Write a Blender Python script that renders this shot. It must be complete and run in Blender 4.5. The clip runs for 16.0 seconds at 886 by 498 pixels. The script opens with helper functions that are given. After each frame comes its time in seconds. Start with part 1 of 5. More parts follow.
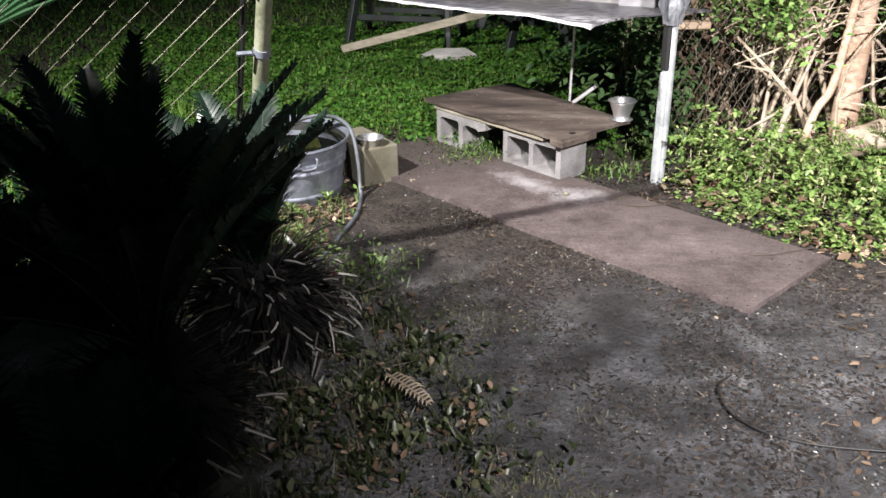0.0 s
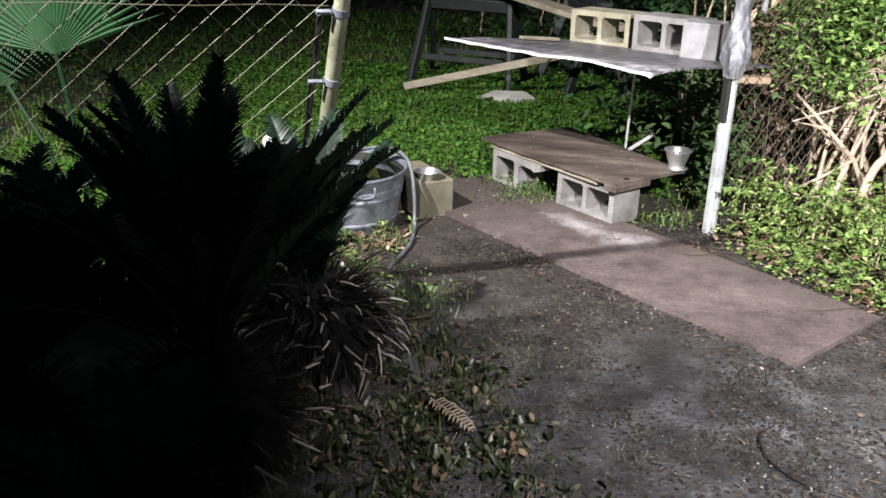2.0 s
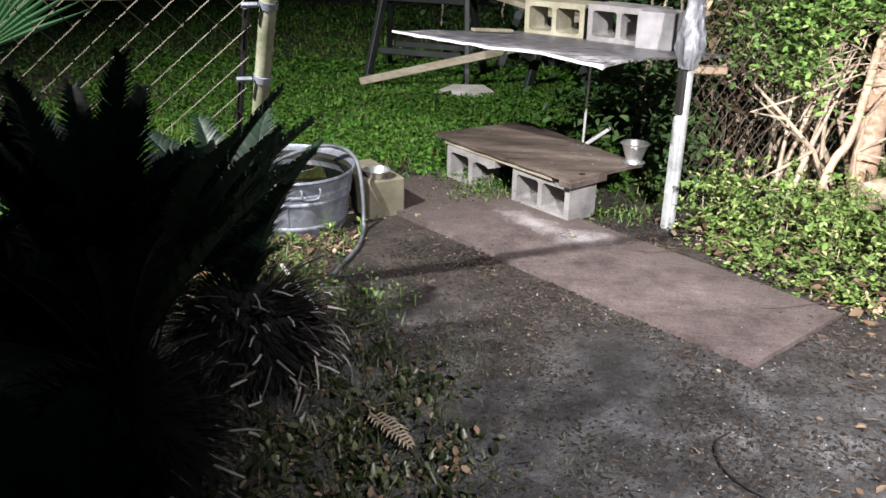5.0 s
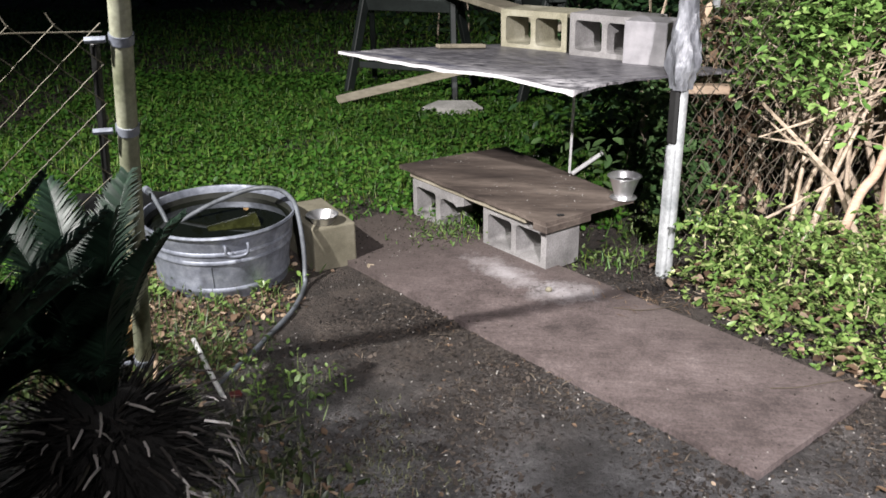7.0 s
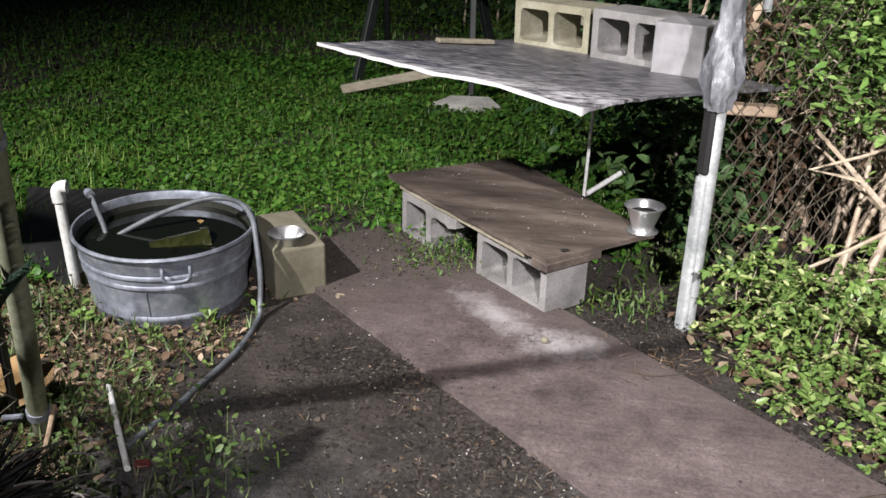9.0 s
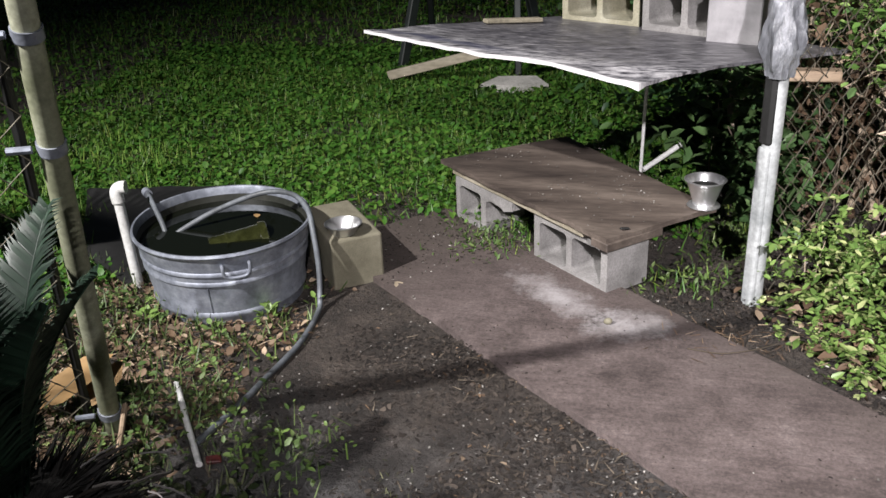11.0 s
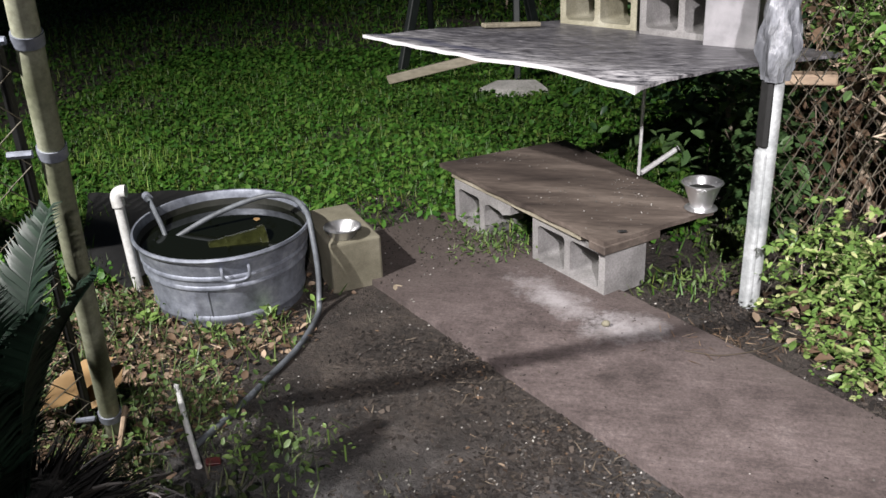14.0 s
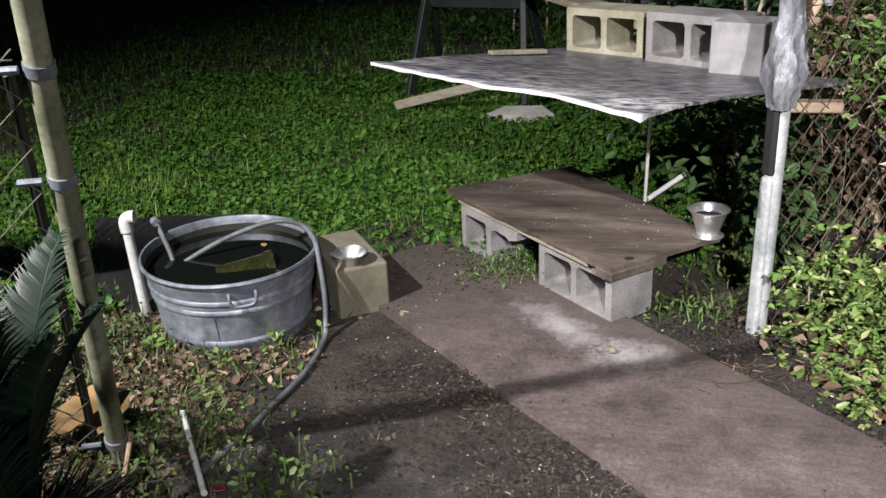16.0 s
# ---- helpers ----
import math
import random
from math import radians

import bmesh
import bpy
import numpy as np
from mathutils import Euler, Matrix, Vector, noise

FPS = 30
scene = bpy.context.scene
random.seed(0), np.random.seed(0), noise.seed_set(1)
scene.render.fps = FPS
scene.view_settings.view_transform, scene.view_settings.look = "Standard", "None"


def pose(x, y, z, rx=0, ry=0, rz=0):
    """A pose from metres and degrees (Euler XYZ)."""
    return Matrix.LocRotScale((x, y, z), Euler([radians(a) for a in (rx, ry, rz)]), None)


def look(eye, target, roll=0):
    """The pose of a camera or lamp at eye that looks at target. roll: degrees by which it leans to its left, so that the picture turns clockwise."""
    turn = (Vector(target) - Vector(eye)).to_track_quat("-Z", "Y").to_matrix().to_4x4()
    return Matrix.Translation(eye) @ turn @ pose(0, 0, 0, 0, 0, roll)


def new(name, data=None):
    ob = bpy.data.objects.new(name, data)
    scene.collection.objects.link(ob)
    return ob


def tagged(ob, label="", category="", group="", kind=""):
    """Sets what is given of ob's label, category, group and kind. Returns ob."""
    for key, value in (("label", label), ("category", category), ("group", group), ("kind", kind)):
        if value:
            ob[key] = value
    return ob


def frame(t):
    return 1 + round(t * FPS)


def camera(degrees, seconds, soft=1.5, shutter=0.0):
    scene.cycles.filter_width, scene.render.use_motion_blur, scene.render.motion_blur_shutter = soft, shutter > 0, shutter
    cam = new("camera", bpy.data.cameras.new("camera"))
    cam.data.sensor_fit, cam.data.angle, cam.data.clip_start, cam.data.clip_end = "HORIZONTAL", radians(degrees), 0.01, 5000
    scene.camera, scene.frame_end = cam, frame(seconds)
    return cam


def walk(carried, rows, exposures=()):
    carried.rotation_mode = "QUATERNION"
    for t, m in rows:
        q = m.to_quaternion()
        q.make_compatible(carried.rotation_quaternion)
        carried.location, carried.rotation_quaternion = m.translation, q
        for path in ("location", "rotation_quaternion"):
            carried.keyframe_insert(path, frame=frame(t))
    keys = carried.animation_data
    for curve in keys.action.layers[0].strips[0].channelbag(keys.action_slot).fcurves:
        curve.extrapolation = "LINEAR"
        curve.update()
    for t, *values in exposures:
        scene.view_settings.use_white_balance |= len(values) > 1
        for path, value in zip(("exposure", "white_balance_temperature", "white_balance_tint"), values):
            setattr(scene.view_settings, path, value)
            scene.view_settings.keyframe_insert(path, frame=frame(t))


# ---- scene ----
cam = camera(52.6, 16.0, soft=1.5, shutter=0.5)
PATH = [
    (0, (0.278, -0.022, 1.597), (0.138, 1.795, 0.773), -0.7),
    (0.5, (0.283, -0.013, 1.574), (0.12, 1.816, 0.782), -1.4),
    (1, (0.27, -0.058, 1.563), (0.027, 1.777, 0.803), 0.1),
    (1.5, (0.261, -0.092, 1.586), (0.001, 1.746, 0.842), 1.0),
    (2, (0.265, -0.108, 1.591), (0.019, 1.734, 0.852), 1.8),
    (2.5, (0.273, -0.116, 1.587), (0.042, 1.724, 0.837), 2.3),
    (3, (0.278, -0.151, 1.616), (0.063, 1.702, 0.895), 1.6),
    (3.5, (0.282, -0.129, 1.619), (0.077, 1.735, 0.923), 1.2),
    (4, (0.295, -0.096, 1.598), (0.084, 1.762, 0.887), 1.5),
    (4.2, (0.317, -0.08, 1.593), (0.102, 1.774, 0.876), 1.3),
    (6.3, (0.449, 0.556, 1.534), (0.304, 2.388, 0.746), 1.6),
    (6.5, (0.502, 0.648, 1.55), (0.31, 2.477, 0.764), 0.6),
    (7, (0.605, 0.79, 1.552), (0.346, 2.625, 0.8), -0.7),
    (7.5, (0.63, 0.891, 1.546), (0.355, 2.729, 0.808), -1.2),
    (8, (0.579, 1.122, 1.533), (0.32, 2.957, 0.782), -1.5),
    (8.5, (0.597, 1.286, 1.524), (0.338, 3.118, 0.764), -0.2),
    (9, (0.697, 1.42, 1.509), (0.369, 3.228, 0.719), 1.5),
    (9.5, (0.701, 1.444, 1.509), (0.308, 3.231, 0.701), -0.4),
    (9.7, (0.678, 1.455, 1.506), (0.246, 3.233, 0.698), -2.1),
    (12, (0.663, 1.44, 1.506), (0.229, 3.207, 0.677), -2.4),
    (12.5, (0.664, 1.44, 1.507), (0.228, 3.207, 0.677), -2.4),
    (13, (0.668, 1.434, 1.512), (0.232, 3.205, 0.692), -2.4),
    (13.5, (0.671, 1.432, 1.508), (0.232, 3.203, 0.688), -2.3),
    (14, (0.677, 1.432, 1.509), (0.24, 3.205, 0.692), -2.5),
    (14.5, (0.679, 1.428, 1.516), (0.236, 3.208, 0.718), -2.6),
    (15, (0.683, 1.414, 1.529), (0.234, 3.206, 0.762), -2.5),
    (15.5, (0.682, 1.425, 1.521), (0.228, 3.217, 0.758), -2.7),
    (16, (0.678, 1.431, 1.52), (0.224, 3.22, 0.752), -2.5),
]
walk(cam, [(t, look(eye, target, roll)) for t, eye, target, roll in PATH],
     [(0, 0.14), (4.2, 0.16), (6.6, -0.05), (8.5, -0.25), (16, -0.3)])

# ---- night sky and the one flood lamp on the house behind ----
world = bpy.data.worlds.new("night")
scene.world = world
world.use_nodes = True
world.node_tree.nodes["Background"].inputs[0].default_value = (0.55, 0.75, 1.0, 1)
world.node_tree.nodes["Background"].inputs[1].default_value = 0.03
LAMP = Vector((-2.6, 0.75, 4.3))
flood = bpy.data.lights.new("flood_lamp", "SPOT")
flood.energy, flood.color, flood.spot_size, flood.spot_blend, flood.shadow_soft_size = 3500, (1.0, 0.963, 0.945), radians(95), 1.0, 0.055
new("flood_lamp_light", flood).matrix_world = look(LAMP, (-0.7, 3.7, 0.0))
# second spot, unseen: added to brighten the hedge, weeds and near walk
FILL_LAMP = Vector((1.6, -1.2, 3.3))
second = bpy.data.lights.new("fill_lamp", "SPOT")
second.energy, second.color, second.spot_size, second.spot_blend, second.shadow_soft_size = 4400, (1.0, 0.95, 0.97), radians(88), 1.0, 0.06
new("fill_lamp_light", second).matrix_world = look(FILL_LAMP, (3.1, 3.3, 0.2))

rng = np.random.default_rng(7)


# ---- materials ----
def nodes_of(name):
    m = bpy.data.materials.new(name)
    m.use_nodes = True
    t = m.node_tree
    return m, t, t.nodes["Principled BSDF"]


def coords(t, scale=(1, 1, 1), rot=(0, 0, 0), obj=False):
    tc, mp = t.nodes.new("ShaderNodeTexCoord"), t.nodes.new("ShaderNodeMapping")
    t.links.new(tc.outputs["Object"], mp.inputs[0])
    mp.inputs["Scale"].default_value, mp.inputs["Rotation"].default_value = scale, rot
    return mp.outputs[0]


def noise_tex(t, vec, scale, detail=6, rough=0.6):
    n = t.nodes.new("ShaderNodeTexNoise")
    t.links.new(vec, n.inputs["Vector"])
    n.inputs["Scale"].default_value, n.inputs["Detail"].default_value, n.inputs["Roughness"].default_value = scale, detail, rough
    return n.outputs["Fac"]


def ramp(t, fac, stops):
    r = t.nodes.new("ShaderNodeValToRGB")
    t.links.new(fac, r.inputs[0])
    e = r.color_ramp.elements
    while len(e) < len(stops):
        e.new(0.5)
    for el, (p, c) in zip(e, stops):
        el.position, el.color = p, (*c, 1) if len(c) == 3 else c
    return r.outputs[0]


def mix(t, fac, a, b, mode="MIX"):
    n = t.nodes.new("ShaderNodeMix")
    n.data_type, n.blend_type = "RGBA", mode
    for v, i in ((fac, 0), (a, 6), (b, 7)):
        if isinstance(v, (int, float)):
            n.inputs[i].default_value = v
        elif isinstance(v, tuple):
            n.inputs[i].default_value = (*v, 1)
        else:
            t.links.new(v, n.inputs[i])
    return n.outputs[2]


def bump(t, bsdf, height, strength, dist):
    b = t.nodes.new("ShaderNodeBump")
    b.inputs["Strength"].default_value, b.inputs["Distance"].default_value = strength, dist
    t.links.new(height, b.inputs["Height"])
    t.links.new(b.outputs[0], bsdf.inputs["Normal"])


def surface(name, dark, mid, light, rough=0.8, metal=0.0, scale=6.0, grain=60.0, bumps=0.4, dist=0.004, stretch=(1, 1, 1), rot=(0, 0, 0)):
    """Stained, grainy surface with two scales of variation."""
    m, t, b = nodes_of(name)
    v = coords(t, stretch, rot)
    big, fine = noise_tex(t, v, scale, 5), noise_tex(t, v, grain, 4, 0.7)
    col = ramp(t, big, [(0.3, dark), (0.5, mid), (0.72, light)])
    col = mix(t, 0.45, col, ramp(t, fine, [(0.3, (0.25, 0.25, 0.25)), (0.7, (0.85, 0.85, 0.85))]), "OVERLAY")
    t.links.new(col, b.inputs["Base Color"])
    b.inputs["Roughness"].default_value, b.inputs["Metallic"].default_value = rough, metal
    bump(t, b, fine, bumps, dist)
    return m


def leafy(name, a, b_, c, rough=0.45, knee=0.55):
    """Leaves: each island its own shade."""
    m, t, b = nodes_of(name)
    g = t.nodes.new("ShaderNodeNewGeometry")
    col = ramp(t, g.outputs["Random Per Island"], [(0.0, a), (knee, b_), (1.0, c)])
    v = coords(t)
    col = mix(t, 0.5, col, ramp(t, noise_tex(t, v, 3, 3), [(0.3, (0.3, 0.3, 0.3)), (0.7, (0.75, 0.75, 0.7))]), "OVERLAY")
    t.links.new(col, b.inputs["Base Color"])
    b.inputs["Roughness"].default_value = rough
    b.inputs["Specular IOR Level"].default_value = 0.35
    return m


def ground_material():
    m, t, b = nodes_of("ground_soil")
    v = coords(t)
    big, mid_, fine, grit = noise_tex(t, v, 0.9, 5), noise_tex(t, v, 5, 6), noise_tex(t, v, 45, 6, 0.75), noise_tex(t, v, 170, 3, 0.8)
    soil = ramp(t, mid_, [(0.32, (0.022, 0.022, 0.023)), (0.44, (0.07, 0.07, 0.073)), (0.56, (0.14, 0.141, 0.147)), (0.68, (0.27, 0.271, 0.282))])
    brown = ramp(t, mid_, [(0.3, (0.03, 0.023, 0.018)), (0.5, (0.062, 0.048, 0.039)), (0.7, (0.11, 0.088, 0.072))])
    # brown humus towards the lawn and the tub, grey grit on the trodden way
    sep, wob = t.nodes.new("ShaderNodeSeparateXYZ"), t.nodes.new("ShaderNodeMath")
    t.links.new(v, sep.inputs[0])
    wob.operation = "MULTIPLY_ADD"
    t.links.new(big, wob.inputs[0])
    wob.inputs[1].default_value = 1.6
    t.links.new(sep.outputs[1], wob.inputs[2])
    rng_n = t.nodes.new("ShaderNodeMapRange")
    t.links.new(wob.outputs[0], rng_n.inputs[0])
    rng_n.inputs[1].default_value, rng_n.inputs[2].default_value = 3.5, 4.4
    col = mix(t, rng_n.outputs[0], soil, brown)
    col = mix(t, 0.75, col, ramp(t, fine, [(0.3, (0.15, 0.15, 0.15)), (0.5, (0.5, 0.5, 0.5)), (0.75, (0.9, 0.9, 0.9))]), "OVERLAY")
    fleck = noise_tex(t, coords(t, (1, 0.7, 1), (0, 0, 0.5)), 22, 9, 0.82)
    col = mix(t, ramp(t, fleck, [(0.37, (0.9, 0.9, 0.9)), (0.45, (0, 0, 0))]), col, (0.012, 0.011, 0.01))
    col = mix(t, ramp(t, grit, [(0.62, (0, 0, 0)), (0.7, (0.6, 0.6, 0.6))]), col, (0.26, 0.25, 0.245))
    col = mix(t, ramp(t, big, [(0.35, (0.5, 0.5, 0.5)), (0.55, (0, 0, 0))]), col, (0.02, 0.018, 0.016))
    t.links.new(col, b.inputs["Base Color"])
    b.inputs["Roughness"].default_value = 0.85
    bump(t, b, fine, 1.0, 0.06)
    return m


def wood(name, dark, mid, light, rot, rough=0.75):
    return surface(name, dark, mid, light, rough, 0, 1.6, 16, 0.4, 0.003, (1.0, 4.5, 4.0), rot)


def plywood_material():
    """Grey-brown weathered sheet: blotches, long grain, scuffs and two spills of pale powder."""
    m, t, b = nodes_of("weathered_plywood")
    v, g = coords(t), coords(t, (1.0, 6.0, 1.0), (0, 0, radians(46)))
    blot, grain, fine = noise_tex(t, v, 2.6, 12, 0.78), noise_tex(t, g, 9, 8, 0.75), noise_tex(t, v, 90, 6, 0.8)
    col = ramp(t, blot, [(0.33, (0.024, 0.0175, 0.016)), (0.44, (0.066, 0.05, 0.047)), (0.56, (0.108, 0.084, 0.08)), (0.68, (0.18, 0.149, 0.144))])
    col = mix(t, 0.42, col, ramp(t, grain, [(0.35, (0.25, 0.25, 0.25)), (0.65, (0.75, 0.75, 0.75))]), "OVERLAY")
    col = mix(t, 0.7, col, ramp(t, fine, [(0.32, (0.15, 0.15, 0.15)), (0.68, (0.85, 0.85, 0.85))]), "OVERLAY")
    wob = noise_tex(t, v, 13, 8, 0.78)
    for cx, cy, ang, sx, sy in ((0.37, 4.3, 44, 4.6, 13), (0.63, 4.12, -8, 7.0, 11)):
        mp = t.nodes.new("ShaderNodeMapping")
        mp.vector_type = "TEXTURE"
        t.links.new(v, mp.inputs[0])
        mp.inputs["Location"].default_value, mp.inputs["Rotation"].default_value, mp.inputs["Scale"].default_value = (cx, cy, 0.03), (0, 0, radians(-ang)), (1 / sx, 1 / sy, 1)
        ln = t.nodes.new("ShaderNodeVectorMath")
        ln.operation = "LENGTH"
        t.links.new(mp.outputs[0], ln.inputs[0])
        add = t.nodes.new("ShaderNodeMath")
        add.operation = "MULTIPLY_ADD"
        t.links.new(wob, add.inputs[0])
        add.inputs[1].default_value = 3.4
        t.links.new(ln.outputs["Value"], add.inputs[2])
        col = mix(t, spill(t, add.outputs[0]), col, (0.36, 0.34, 0.345))
    # trodden soil over the far end and in patches along the hedge side
    for axis, lo_, hi_, amount in (((-0.737, 0.676, 0), 3.35, 3.95, 0.85), ((0.676, 0.737, 0), 4.0, 4.3, 0.6)):
        dot = t.nodes.new("ShaderNodeVectorMath")
        dot.operation = "DOT_PRODUCT"
        t.links.new(v, dot.inputs[0])
        dot.inputs[1].default_value = axis
        sum_ = t.nodes.new("ShaderNodeMath")
        sum_.operation = "MULTIPLY_ADD"
        t.links.new(blot, sum_.inputs[0])
        sum_.inputs[1].default_value = 1.1
        t.links.new(dot.outputs["Value"], sum_.inputs[2])
        rm = t.nodes.new("ShaderNodeMapRange")
        t.links.new(sum_.outputs[0], rm.inputs[0])
        rm.inputs[1].default_value, rm.inputs[2].default_value, rm.inputs[4].default_value = lo_, hi_, amount
        col = mix(t, rm.outputs[0], col, mix(t, 0.6, (0.05, 0.039, 0.032), ramp(t, fine, [(0.3, (0.2, 0.2, 0.2)), (0.7, (0.8, 0.8, 0.8))]), "OVERLAY"))
    t.links.new(col, b.inputs["Base Color"])
    b.inputs["Roughness"].default_value = 0.85
    bump(t, b, fine, 0.5, 0.004)
    return m


def spill(t, dist):
    r = t.nodes.new("ShaderNodeMapRange")
    t.links.new(dist, r.inputs[0])
    r.inputs[1].default_value, r.inputs[2].default_value, r.inputs[3].default_value, r.inputs[4].default_value = 1.75, 3.0, 0.8, 0.0
    return r.outputs[0]


def banner_material():
    """Faded printed vinyl: crumpled streaks of grey and white, a blue band and a white hem along the front."""
    m, t, b = nodes_of("faded_vinyl")
    raw, v = coords(t), coords(t, (1.0, 3.4, 1), (0, 0, radians(35)))
    crack, patchy = noise_tex(t, v, 15, 12, 0.74), noise_tex(t, v, 2.6, 5, 0.6)
    back = ramp(t, crack, [(0.4, (0.018, 0.018, 0.022)), (0.45, (0.075, 0.072, 0.08)), (0.55, (0.1, 0.097, 0.108)), (0.63, (0.32, 0.31, 0.325))])
    print_ = ramp(t, crack, [(0.43, (0.03, 0.03, 0.038)), (0.465, (0.2, 0.195, 0.21)), (0.52, (0.44, 0.43, 0.445)), (0.61, (0.6, 0.585, 0.6))])
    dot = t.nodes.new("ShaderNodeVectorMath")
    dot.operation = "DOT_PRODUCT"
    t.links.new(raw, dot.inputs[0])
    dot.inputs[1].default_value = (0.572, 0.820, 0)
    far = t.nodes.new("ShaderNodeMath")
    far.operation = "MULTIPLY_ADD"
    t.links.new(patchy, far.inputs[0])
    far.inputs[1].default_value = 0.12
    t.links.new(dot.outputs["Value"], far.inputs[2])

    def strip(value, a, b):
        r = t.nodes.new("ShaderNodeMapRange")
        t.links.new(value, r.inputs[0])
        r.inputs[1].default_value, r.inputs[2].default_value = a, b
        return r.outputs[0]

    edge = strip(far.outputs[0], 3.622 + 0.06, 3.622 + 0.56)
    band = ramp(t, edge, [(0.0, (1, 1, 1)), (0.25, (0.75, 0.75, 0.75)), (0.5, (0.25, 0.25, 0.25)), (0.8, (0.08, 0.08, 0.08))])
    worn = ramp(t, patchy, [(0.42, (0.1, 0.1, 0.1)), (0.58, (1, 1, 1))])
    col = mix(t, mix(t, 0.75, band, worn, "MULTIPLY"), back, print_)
    blue = ramp(t, edge, [(0.08, (0, 0, 0)), (0.12, (0.85, 0.85, 0.85)), (0.2, (0.85, 0.85, 0.85)), (0.25, (0, 0, 0))])
    # the band fades out towards the free corner
    sep = t.nodes.new("ShaderNodeSeparateXYZ")
    t.links.new(raw, sep.inputs[0])
    blue = mix(t, strip(sep.outputs[0], 0.05, 0.3), blue, (0, 0, 0))
    col = mix(t, blue, col, mix(t, 0.25, (0.02, 0.024, 0.06), col))
    hem = strip(dot.outputs["Value"], 3.622 + 0.014, 3.622 + 0.009)
    col = mix(t, hem, col, (0.6, 0.585, 0.6))
    t.links.new(col, b.inputs["Base Color"])
    b.inputs["Roughness"].default_value = 0.4
    bump(t, b, crack, 0.4, 0.006)
    return m


